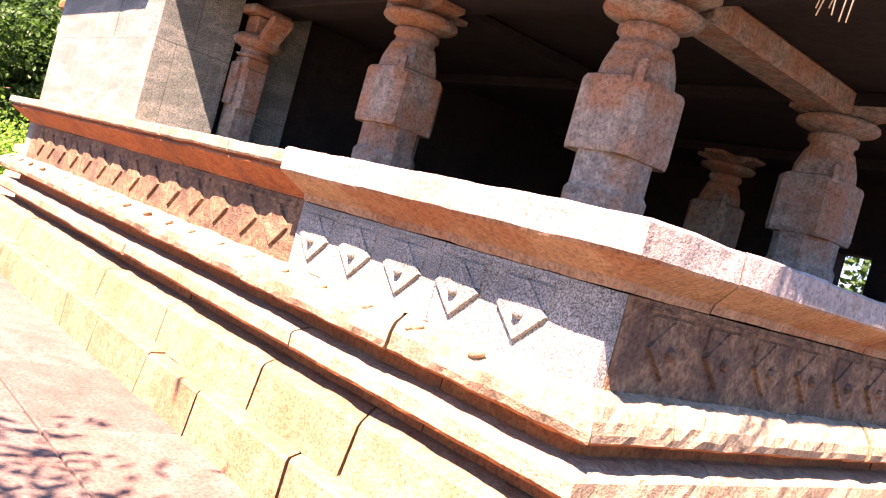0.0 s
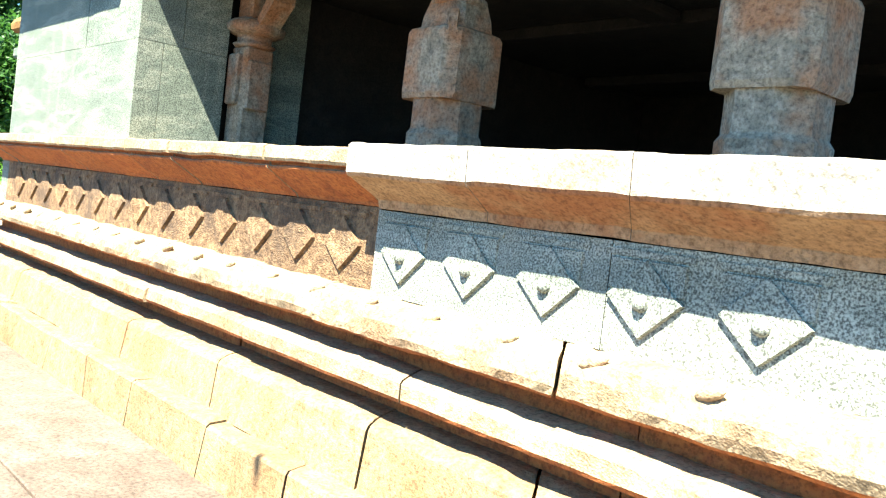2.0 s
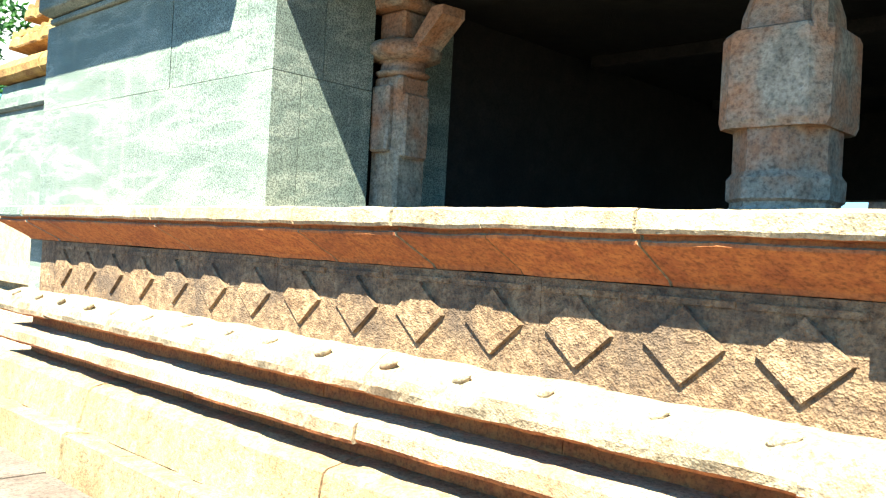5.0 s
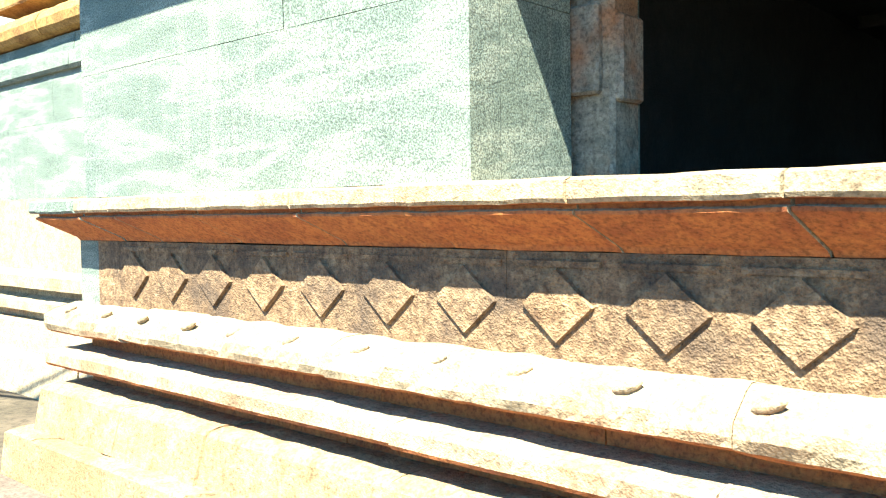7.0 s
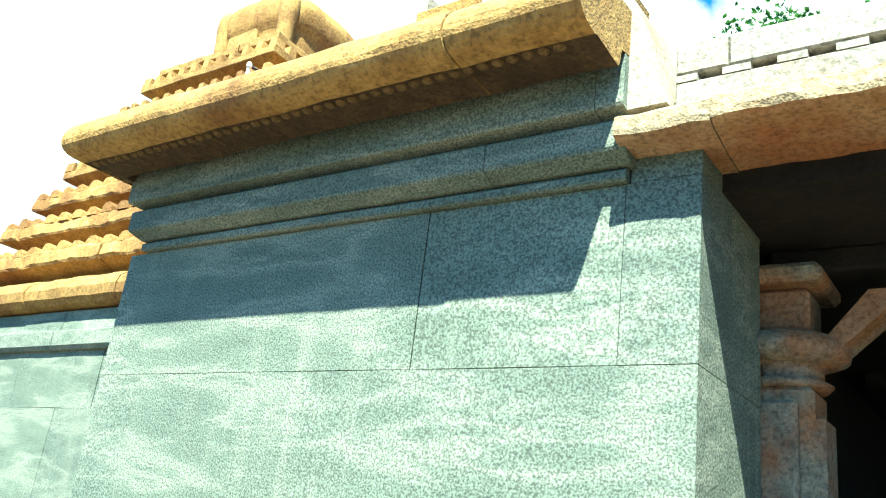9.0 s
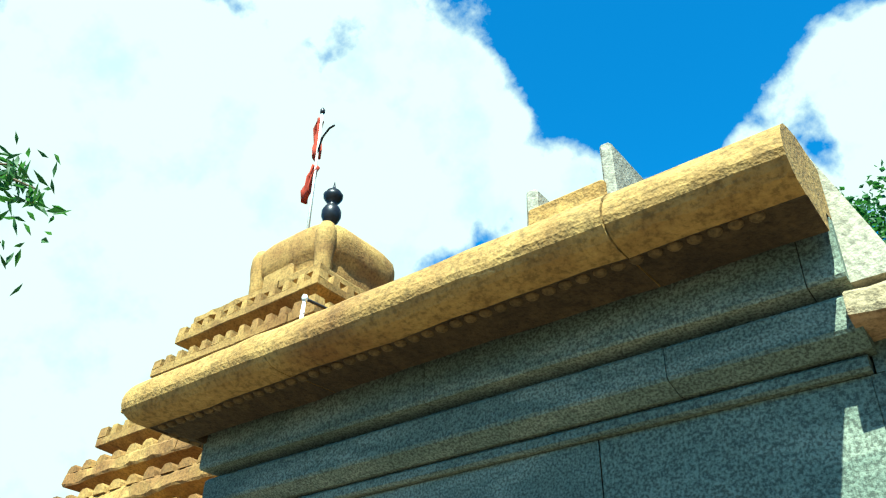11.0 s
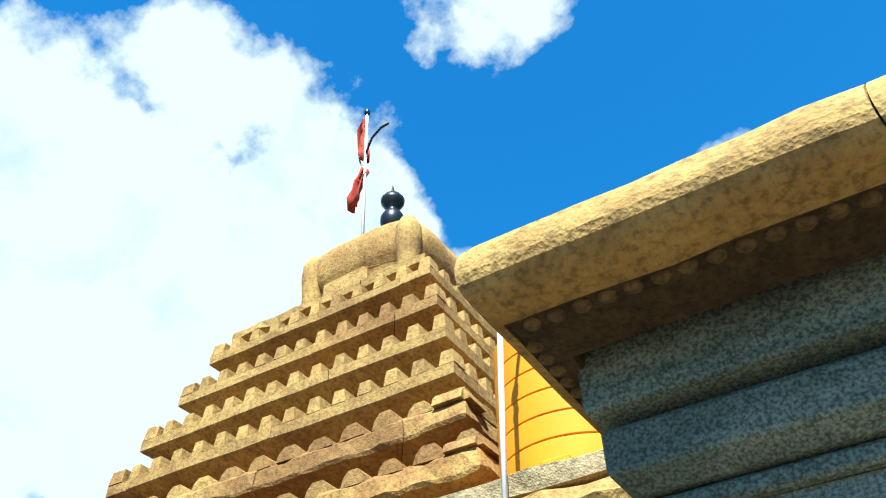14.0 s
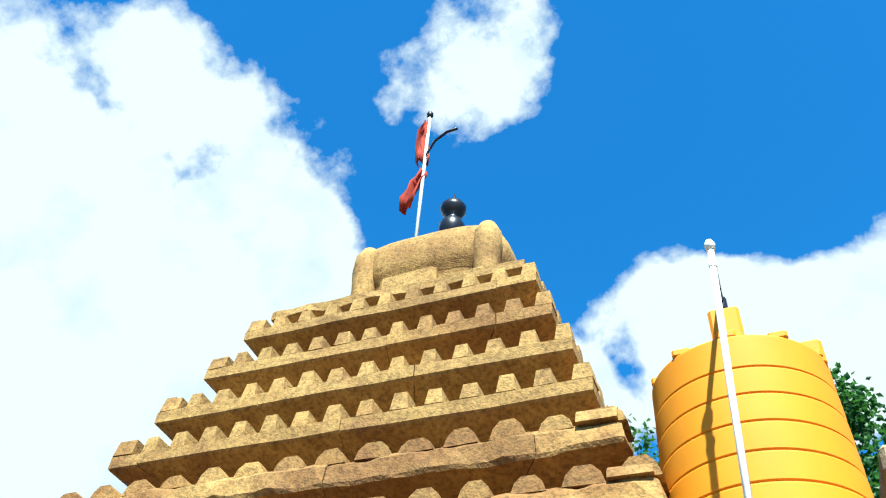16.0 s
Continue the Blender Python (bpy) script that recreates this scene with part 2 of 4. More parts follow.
def to_mesh(bm, name, mat, smooth=False):
    me = bpy.data.meshes.new(name)
    bm.normal_update()
    bm.to_mesh(me)
    bm.free()
    me.materials.append(mat)
    if smooth:
        me.polygons.foreach_set("use_smooth", [True] * len(me.polygons))
    return me


def box_mesh(name, mat, *dims, bevel=0.0, wob=0.0, rng=None):
    return to_mesh(box_data(*dims, bevel=bevel, wob=wob, rng=rng), name, mat)


def turned(name, mat, profile, at, sides=24, smooth=True, spin=0.0):
    """A turned body: rows of (radius, z) about a vertical axis at (x, y)."""
    verts, faces = [], []
    for r, z in profile:
        for i in range(sides):
            a = spin + 2 * math.pi * i / sides
            verts.append((at[0] + r * math.cos(a), at[1] + r * math.sin(a), z))
    rows = len(profile)
    for j in range(rows - 1):
        for i in range(sides):
            k = (i + 1) % sides
            faces.append((j * sides + i, j * sides + k, (j + 1) * sides + k, (j + 1) * sides + i))
    faces.append(tuple(range(sides - 1, -1, -1)))
    faces.append(tuple((rows - 1) * sides + i for i in range(sides)))
    return mesh_from(name, verts, faces, mat, smooth)


def tube(name, mat, points, radii, sides=8, smooth=True):
    """A round rod along points."""
    verts, faces = [], []
    pts = [Vector(p) for p in points]
    for i, p in enumerate(pts):
        d = (pts[min(i + 1, len(pts) - 1)] - pts[max(i - 1, 0)]).normalized()
        u = d.orthogonal().normalized() if abs(d.z) > 0.99 else d.cross(Vector((0, 0, 1))).normalized()
        w = d.cross(u)
        for k in range(sides):
            a = 2 * math.pi * k / sides
            verts.append(p + (u * math.cos(a) + w * math.sin(a)) * radii[i])
    for i in range(len(pts) - 1):
        for k in range(sides):
            n = (k + 1) % sides
            faces.append((i * sides + k, i * sides + n, (i + 1) * sides + n, (i + 1) * sides + k))
    faces.append(tuple(range(sides - 1, -1, -1)))
    faces.append(tuple((len(pts) - 1) * sides + k for k in range(sides)))
    return mesh_from(name, verts, faces, mat, smooth)


def offset_path(path, p, scales):
    """Points of a polyline set out by p to its right-hand side, mitred."""
    out = []
    n = len(path)
    lines = []
    for i in range(n - 1):
        a, b = Vector(path[i]), Vector(path[i + 1])
        d = (b - a).normalized()
        q = Vector((d.y, -d.x)) * p * scales[i]
        lines.append((a + q, b + q, d))
    out.append(lines[0][0])
    for i in range(n - 2):
        a, _, d = lines[i]
        c, _, e = lines[i + 1]
        den = d.x * e.y - d.y * e.x
        w = c - a
        out.append(a + d * ((w.x * e.y - w.y * e.x) / den))
    out.append(lines[-1][1])
    return out


def course(parent, name, mat, profile, path, cuts, gap=0.004, wear=0.004, seed=1, scales=None, step=0.25, label="", under=None, rows=()):
    """A course of moulded stones along a path: profile rows of (out, z), cut into single stones at the given lengths."""
    rng = random.Random(seed)
    scales = scales or [1.0] * (len(path) - 1)
    lens = [(Vector(path[i + 1]) - Vector(path[i])).length for i in range(len(path) - 1)]
    marks = [0.0]
    for l in lens:
        marks.append(marks[-1] + l)
    ends = sorted(set([0.0, marks[-1]] + [c for c in cuts if 0.05 < c < marks[-1] - 0.05]))
    rails = [offset_path(path, p, scales) for p, _ in profile]

    def spot(k, s):
        for i in range(len(lens)):
            if s <= marks[i + 1] + 1e-9:
                f = (s - marks[i]) / lens[i]
                return rails[k][i].lerp(rails[k][i + 1], f)
        return rails[k][-1]

    made = []
    for a, b in zip(ends[:-1], ends[1:]):
        a2, b2 = a + gap / 2, b - gap / 2
        stops = [a2, b2] + [m for m in marks if a2 < m < b2]
        cnt = max(1, int((b2 - a2) / step))
        stops += [a2 + (b2 - a2) * i / cnt for i in range(1, cnt)]
        stops = sorted(stops)
        stops = [s for i, s in enumerate(stops) if i == 0 or s - stops[i - 1] > 1e-4]
        verts, faces = [], []
        dz, dp = rng.uniform(-wear, wear), rng.uniform(-wear, wear)
        w = len(profile)
        for j, s in enumerate(stops):
            for k, (p, z) in enumerate(profile):
                q = spot(k, s)
                nz = (noise.noise(Vector((q.x * 5, q.y * 5, z * 9 + seed))) * 1.5 + noise.noise(Vector((q.x * 19, q.y * 19, z * 23 + seed))) * 0.9) * wear
                seg = 0
                while seg < len(lens) - 1 and s > marks[seg + 1]:
                    seg += 1
                d = (Vector(path[seg + 1]) - Vector(path[seg])).normalized()
                push = dp + nz if p > -0.1 else 0
                verts.append((q.x + d.y * push, q.y - d.x * push, z + dz * 0.4 + (nz * 0.6 if p > -0.1 else 0)))
        for j in range(len(stops) - 1):
            for k in range(w - 1):
                faces.append((j * w + k, j * w + k + 1, (j + 1) * w + k + 1, (j + 1) * w + k))
            faces.append((j * w + w - 1, j * w, (j + 1) * w, (j + 1) * w + w - 1))
        faces.append(tuple(range(w)))
        faces.append(tuple((len(stops) - 1) * w + k for k in range(w - 1, -1, -1)))
        me = mesh_from(name, verts, [f[::-1] for f in faces], mat)
        # underside faces take a second material that carries their shade or bounce in colour
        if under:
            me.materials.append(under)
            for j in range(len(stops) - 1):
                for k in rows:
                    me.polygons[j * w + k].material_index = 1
        made.append(part(name, me, parent, label))
    return made


def regular(total, size, seed, vary=0.25):
    rng = random.Random(seed)
    out, s = [], size * rng.uniform(0.4, 1.0)
    while s < total:
        out.append(s)
        s += size * rng.uniform(1 - vary, 1 + vary)
    return out


# ---- plan ----
GROUND = 0.20
FLOOR = 1.705
FY = 2.40            # face of the carved frieze
X_L, X_N, X_R = -9.12, -3.56, -1.50   # far end, step in the slab, near corner
Y_BACK = 9.0

# ground: one sheet, with paving near the platform
bm = bmesh.new()
bmesh.ops.create_grid(bm, x_segments=60, y_segments=60, size=400)
for v in bm.verts:
    v.co.z = GROUND - 0.03
solid("ground", to_mesh(bm, "ground", EARTH), "bare brown earth around the temple", "ground", kind="structure")

# platform of moulded courses
platform = thing("platform", "moulded stone temple platform with a carved diamond frieze", "platform", (0, 0, 0), kind="structure")
core = box_mesh("core", INNER, X_L + 0.08, FY + 0.06, GROUND - 0.03, X_R - 0.08, Y_BACK, FLOOR - 0.02)
part("core", core, platform, "rubble core")
for p, z0, z1 in ((0.0, 0.99, 1.12), (0.02, 0.79, 0.86), (0.05, GROUND, 0.66), (0.2, GROUND, 0.41)):
    part("backing", box_mesh("backing", RED, X_L + 0.02 - p, FY + 0.03 - p, z0, X_R - 0.02 + p, Y_BACK, z1), platform)
WHOLE = [(X_L, 6.0), (X_L, FY), (X_R, FY), (X_R, Y_BACK)]
L_TOTAL = (6.0 - FY) + (X_R - X_L) + (Y_BACK - FY)
FAR = [(X_L, 6.0), (X_L, FY), (X_N, FY)]
NEAR = [(X_N + 0.002, FY), (X_R, FY), (X_R, Y_BACK)]


def along(*xs):
    """Lengths along the far run for joints at these x."""
    return [(6.0 - FY) + (x - X_L) for x in xs]


SLAB_FAR = [(-0.25, 1.706), (0.172, 1.694), (0.190, 1.684), (0.193, 1.635), (0.185, 1.622), (0.152, 1.618), (0.150, 1.606), (0.166, 1.600), (0.164, 1.590), (0.012, 1.492), (0.0, 1.475), (-0.25, 1.475)]
SLAB_NEAR = [(-0.25, 1.712), (0.185, 1.712), (0.2, 1.70), (0.2, 1.596), (0.19, 1.582), (0.175, 1.578), (0.03, 1.505), (0.02, 1.47), (-0.25, 1.47)]
# slab undersides painted red and ochre in place of bounced light
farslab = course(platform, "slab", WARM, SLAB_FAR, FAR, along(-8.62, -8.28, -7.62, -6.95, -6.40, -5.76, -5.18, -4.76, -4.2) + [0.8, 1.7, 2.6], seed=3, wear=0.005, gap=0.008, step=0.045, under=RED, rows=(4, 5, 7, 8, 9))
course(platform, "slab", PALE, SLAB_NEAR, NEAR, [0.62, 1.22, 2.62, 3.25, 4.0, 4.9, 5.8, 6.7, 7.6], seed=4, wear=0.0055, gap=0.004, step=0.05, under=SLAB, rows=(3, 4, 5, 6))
FR_FAR = [(-0.25, 1.472), (0.0, 1.472), (0.0, 1.13), (-0.25, 1.13)]
FR_NEAR = [(-0.25, 1.464), (0.012, 1.464), (0.012, 1.13), (-0.25, 1.13)]
farfrieze = course(platform, "frieze_block", FRIEZE, FR_FAR, FAR, along(-8.92, -8.70, -7.29, -6.19, -4.68) + [1.5], seed=5, wear=0.002, gap=0.003)
course(platform, "frieze_block", DARKGREY, FR_NEAR, [(X_N + 0.002, FY), (X_R, FY), (X_R, FY + 0.05)], [1.16], seed=6, wear=0.002, gap=0.0015)
course(platform, "frieze_block", FRIEZE, FR_NEAR, [(X_R, FY + 0.052), (X_R, Y_BACK)], [1.25, 2.7, 4.1, 5.4], seed=7, wear=0.002)
farslab[3].data.materials[0] = GREY
farfrieze[1].data.materials[0] = GREY
TORUS = [(-0.25, 1.135), (0.025, 1.138), (0.07, 1.128), (0.115, 1.10), (0.145, 1.06), (0.152, 1.02), (0.145, 0.99), (0.12, 0.975), (-0.25, 0.972)]
RECESS1 = [(-0.25, 0.974), (-0.03, 0.974), (-0.03, 0.884), (-0.25, 0.884)]
BAND = [(-0.25, 0.886), (0.02, 0.886), (0.09, 0.878), (0.142, 0.868), (0.152, 0.856), (0.152, 0.80), (0.142, 0.784), (-0.25, 0.782)]
RECESS2 = [(-0.25, 0.784), (-0.03, 0.784), (-0.03, 0.692), (-0.25, 0.692)]
UPPER = [(-0.25, 0.694), (0.03, 0.694), (0.10, 0.684), (0.152, 0.668), (0.167, 0.65), (0.205, 0.43), (-0.25, 0.43)]
BASE = [(-0.25, 0.432), (0.30, 0.432), (0.32, 0.42), (0.345, 0.15), (-0.25, 0.15)]
# lower faces of torus and band carry the same painted red bounce
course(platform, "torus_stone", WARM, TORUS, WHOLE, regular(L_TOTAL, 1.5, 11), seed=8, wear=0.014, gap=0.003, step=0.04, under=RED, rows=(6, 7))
course(platform, "recess_stone", RED, RECESS1, WHOLE, regular(L_TOTAL, 1.1, 12), seed=9, wear=0.006)
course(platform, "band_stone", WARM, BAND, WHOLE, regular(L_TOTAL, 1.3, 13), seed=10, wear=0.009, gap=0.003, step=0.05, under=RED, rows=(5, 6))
course(platform, "recess_stone", RED, RECESS2, WHOLE, regular(L_TOTAL, 1.2, 14), seed=11, wear=0.006)
course(platform, "plinth_stone", PLINTH, UPPER, WHOLE, regular(L_TOTAL, 0.9, 15), seed=12, wear=0.012, gap=0.009, step=0.07)
course(platform, "base_stone", PLINTH, BASE, WHOLE, regular(L_TOTAL, 0.7, 16), seed=13, wear=0.016, gap=0.010, step=0.07)


def prism(name, mat, outline, y0, y1, flip=None):
    """A plate with the outline (x, z) standing proud from y1 out to y0, its front edges eased."""
    n = len(outline)
    cx, cz = sum(p[0] for p in outline) / n, sum(p[1] for p in outline) / n
    verts = [(x, y1, z) for x, z in outline] + [(cx + (x - cx) * 0.95, y0, cz + (z - cz) * 0.95) for x, z in outline]
    if flip:
        verts = [flip(v) for v in verts]
    faces = [tuple(n + i for i in range(n))] + [(i, (i + 1) % n, n + (i + 1) % n, n + i) for i in range(n)]
    return mesh_from(name, verts, faces, mat)


def motif(cx, y, mat, rich, side=False):
    """One frieze motif: a proud diamond between two corner leaves, with a boss."""
    w, zt, zb = 0.135, 1.425, 1.185
    zc = (zt + zb) / 2
    flip = (lambda v: (X_R + FY - v[1] + 0.0, cx + (v[0] - cx), v[2])) if side else None
    dep = 0.017 if rich else 0.016
    part("diamond", prism("diamond", mat, [(cx - w, zc), (cx, zb), (cx + w, zc), (cx, zt)], y - dep, y + 0.01, flip), platform)
    if rich:
        part("panel", prism("panel", mat, [(cx - 0.135, 1.325), (cx + 0.135, 1.325), (cx + 0.135, 1.418), (cx - 0.135, 1.418)], y - 0.009, y + 0.01, flip), platform)
    part("strip", prism("strip", mat, [(cx - 0.165, 1.425), (cx + 0.16, 1.425), (cx + 0.16, 1.445), (cx - 0.165, 1.445)], y - 0.006, y + 0.01, flip), platform)
    if rich:
        boss = turned("boss", mat, [(0.026, 0), (0.026, 0.006), (0.022, 0.018), (0.013, 0.026), (0.004, 0.029)], (0, 0), 12)
        for v in boss.vertices:
            x, yy, z = v.co
            p = (cx + x, y - dep - z + 0.002, 1.292 + yy)
            v.co = flip(p) if flip else p
        part("boss", boss, platform)


for i in range(15):
    x = -4.88 - 0.37 * i + (0.0 if i < 9 else 0.02 * (i - 8))
    if x > X_L + 0.25:
        motif(x, FY, FRIEZE, False)
for x in (-4.52, -4.15, -3.80):
    motif(x, FY, FRIEZE, False)
for i in range(5):
    motif(-1.88 - 0.3725 * i, FY - 0.012, DARKGREY, True)
for i in range(12):
    motif(FY + 0.35 + 0.37 * i, FY - 0.012, FRIEZE, True, side=True)

# almond-shaped knobs carved along the rounded course
rng = random.Random(41)
for i in range(20):
    x = -1.95 - 0.3725 * i
    me = turned("knob", WARM, [(0.002, -0.05), (0.014, -0.035), (0.021, 0.0), (0.016, 0.03), (0.002, 0.05)], (0, 0), 8)
    turn = pose(x + rng.uniform(-0.02, 0.02), FY - 0.105, 1.105, 0, 68, rng.uniform(-8, 14))
    for v in me.vertices:
        v.co = turn @ v.co
    part("knob", me, platform)

# ---- the closed granite block ----
BX0, BX1, BY = -9.09, -6.352, 2.425
block = thing("granite_shrine_wall", "blue-grey granite wall block with bands and a rolled cornice", "wall", (0, 0, 0), kind="structure")
CW = [(BX0, 5.5), (BX0, BY), (BX1, BY), (BX1, 3.05)]
c0 = 5.5 - BY
course(block, "wall_stone", GREY, [(-0.3, FLOOR), (0.0, FLOOR), (0.0, 2.362), (-0.3, 2.362)], CW, [c0 - 0.9, c0 + 0.28, c0 + 2.737 + 0.17], gap=0.003, wear=0.0015, seed=21)
course(block, "wall_stone", GREY, [(-0.3, 2.365), (0.0, 2.365), (0.0, 2.94), (-0.3, 2.94)], CW, [c0 - 1.2, c0 + 1.75, c0 + 2.50, c0 + 2.737 + 0.3], gap=0.003, wear=0.0015, seed=22)
part("core", box_mesh("core", INNER, BX0 + 0.2, BY + 0.2, FLOOR, BX1 - 0.2, 5.4, 3.5), block)
KX1 = -6.56
UX0 = -8.955
CK = [(UX0, 5.5), (UX0, BY), (KX1, BY)]
KS = [0.43, 1.0]
course(block, "moulding_stone", GREY, [(-0.3, 2.942), (0.02, 2.942), (0.03, 2.95), (0.03, 2.975), (0.02, 2.985), (-0.3, 2.985)], [(UX0, 5.5), (UX0, BY), (KX1 - 0.02, BY)], [c0 + 1.4], gap=0.002, wear=0.001, seed=23)
course(block, "moulding_stone", GREY, [(-0.3, 2.986), (0.04, 2.99), (0.09, 3.02), (0.095, 3.03), (0.095, 3.112), (0.085, 3.124), (-0.3, 3.127)], CK, [c0 + 0.55, c0 + 1.9], gap=0.003, wear=0.001, seed=24, scales=[0.75, 1])
course(block, "moulding_stone", GREY, [(-0.3, 3.128), (0.045, 3.128), (0.048, 3.14), (0.115, 3.156), (0.12, 3.166), (0.12, 3.335), (-0.3, 3.345)], CK, [c0 + 1.1, c0 + 2.3], gap=0.003, wear=0.001, seed=25, scales=[0.75, 1])
part("wall_stone", box_mesh("wall_stone", GREY, KX1 - 0.015, BY + 0.002, 2.942, BX1, 3.05, 3.05), block)
KAPOTA = [(-0.3, 3.345), (0.10, 3.342), (0.15, 3.33), (0.165, 3.272), (0.175, 3.262), (0.330, 3.278), (0.345, 3.272), (0.39, 3.278), (0.42, 3.289), (0.44, 3.305), (0.452, 3.322), (0.458, 3.344),
          (0.457, 3.367), (0.450, 3.392), (0.438, 3.417), (0.418, 3.440), (0.39, 3.460), (0.35, 3.478), (0.29, 3.493), (0.15, 3.508), (-0.3, 3.52)]
# soffit faces get the dark copy, so the overhang's shade is painted in
course(block, "cornice_stone", TOWER, KAPOTA, CK, [c0 - 1.3, c0 + 0.75, c0 + 1.95], gap=0.004, wear=0.004, seed=26, scales=KS, step=0.1, under=SOFFIT_SHADE, rows=(0, 1, 2, 3, 4, 5))
# underside bosses in darker brown than the cornice, soffit shade put into the colour
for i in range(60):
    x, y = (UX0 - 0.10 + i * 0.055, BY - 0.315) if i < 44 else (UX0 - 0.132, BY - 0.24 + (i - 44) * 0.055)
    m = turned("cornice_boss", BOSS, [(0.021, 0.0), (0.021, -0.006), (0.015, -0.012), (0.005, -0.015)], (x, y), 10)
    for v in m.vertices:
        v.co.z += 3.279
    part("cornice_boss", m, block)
# end of the cornice, cut flat, and slim stones that stand on its back
rng = random.Random(5)
for x0, x1, y0, z1 in ((-9.0, -8.2, 2.35, 3.60), (-8.18, -7.5, 2.35, 3.62), (-6.95, -6.6, 2.32, 3.66)):
    part("roof_stone", box_mesh("roof_stone", TOWER, x0, y0, 3.50, x1, y0 + 0.25, z1, bevel=0.012, wob=0.01, rng=rng), block)
# parapet behind the cornice with a channel-shaped spout
for x0, x1, z1 in ((-8.70, -8.05, 3.90), (-8.046, -7.55, 3.91), (-7.20, -6.72, 3.90)):
    part("parapet_stone", box_mesh("parapet_stone", TOWER, x0, 2.86, 3.48, x1, 3.06, z1 - 0.12, bevel=0.012, wob=0.008, rng=rng), block)
part("end_slab", prism("end_slab", PALE, [(-6.62, 3.137), (-6.425, 3.137), (-6.60, 3.65), (-6.67, 3.65)], 2.335, 2.75), block)
for x0, x1, z1 in ((-6.60, -6.53, 3.50), (-6.525, -6.47, 3.42)):
    part("roof_stone", box_mesh("roof_stone", PALE, x0, 2.76, 3.30, x1, 3.0, z1, bevel=0.008), block)
spout = thing("water_spout", "channel-shaped stone water spout jutting from the roof parapet", "spout", (-7.37, 2.6, 3.75))
part("bed", box_mesh("bed", TOWER, -7.53, 2.39, 3.745, -7.22, 2.98, 3.83, bevel=0.01, wob=0.006, rng=rng), spout)
for x0, zz in ((-7.545, 3.93), (-7.235, 4.0)):
    part("side", box_mesh("side", PALE, x0, 2.41, 3.75, x0 + 0.05, 2.99, zz, bevel=0.01, wob=0.006, rng=rng), spout)
part("rest", box_mesh("rest", TOWER, -7.50, 2.6, 3.50, -7.25, 2.98, 3.744, bevel=0.01), spout)

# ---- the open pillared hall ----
# hall shell in the near-black stone, interior shade included in its colour
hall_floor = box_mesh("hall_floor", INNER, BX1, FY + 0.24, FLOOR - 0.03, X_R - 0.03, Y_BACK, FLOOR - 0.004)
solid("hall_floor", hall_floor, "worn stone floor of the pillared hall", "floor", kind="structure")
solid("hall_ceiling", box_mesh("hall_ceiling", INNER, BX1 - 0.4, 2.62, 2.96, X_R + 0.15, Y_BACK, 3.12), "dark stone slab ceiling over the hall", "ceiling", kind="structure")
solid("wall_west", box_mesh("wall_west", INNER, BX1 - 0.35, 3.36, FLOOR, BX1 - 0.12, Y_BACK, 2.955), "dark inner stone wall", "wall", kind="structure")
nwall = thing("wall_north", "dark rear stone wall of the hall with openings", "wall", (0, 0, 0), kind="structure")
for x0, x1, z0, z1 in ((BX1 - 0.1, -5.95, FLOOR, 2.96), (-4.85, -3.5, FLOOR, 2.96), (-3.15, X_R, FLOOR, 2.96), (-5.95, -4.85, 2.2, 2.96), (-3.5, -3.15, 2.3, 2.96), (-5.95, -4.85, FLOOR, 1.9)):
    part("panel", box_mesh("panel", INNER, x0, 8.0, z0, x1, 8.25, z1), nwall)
eave = thing("hall_eave", "rough stone eave with a slotted white parapet", "eave", (0, 0, 0), kind="structure")
E_PATH = [(-6.58, 2.60), (X_R + 0.25, 2.60), (X_R + 0.25, Y_BACK)]
# eave underside painted with the ochre bounce colour
course(eave, "eave_stone", WARM, [(-0.05, 3.03), (0.12, 3.025), (0.30, 3.03), (0.325, 3.04), (0.33, 3.06), (0.325, 3.105), (0.30, 3.125), (0.1, 3.135), (-0.05, 3.135)], E_PATH, [0.28, 1.8, 3.2, 4.2, 6.3, 8.0], seed=31, wear=0.009, step=0.05, under=SLAB, rows=(0, 1, 2))
part("parapet_back", box_mesh("parapet_back", PALE, -6.42, 2.42, 3.137, X_R + 0.2, 2.62, 3.34), eave)
part("parapet_stone", box_mesh("parapet_stone", PALE, -6.42, 2.365, 3.137, X_R + 0.2, 2.416, 3.226, bevel=0.006), eave)
x0 = -6.42
for i in range(32):
    if x0 > X_R:
        break
    part("parapet_stone", box_mesh("parapet_stone", PALE, x0, 2.365, 3.227, x0 + (0.068 if i == 0 else 0.082), 2.416, 3.250), eave)
    x0 += 0.143 if i == 0 else 0.157
for xa, xb in ((-6.42, -6.262), (-6.258, -5.72), (-5.716, -4.4), (-4.396, -2.9), (-2.896, X_R + 0.2)):
    part("parapet_stone", box_mesh("parapet_stone", PALE, xa, 2.363, 3.251, xb, 2.416, 3.362, bevel=0.008), eave)
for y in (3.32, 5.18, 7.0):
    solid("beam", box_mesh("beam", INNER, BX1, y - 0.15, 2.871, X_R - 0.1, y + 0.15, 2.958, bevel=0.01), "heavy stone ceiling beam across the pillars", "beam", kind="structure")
# corner beam in lighter pillar stone, bounce light put into its colour
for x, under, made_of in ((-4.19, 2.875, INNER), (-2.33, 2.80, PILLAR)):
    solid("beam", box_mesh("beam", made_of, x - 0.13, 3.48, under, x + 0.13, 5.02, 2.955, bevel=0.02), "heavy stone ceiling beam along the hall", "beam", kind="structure")


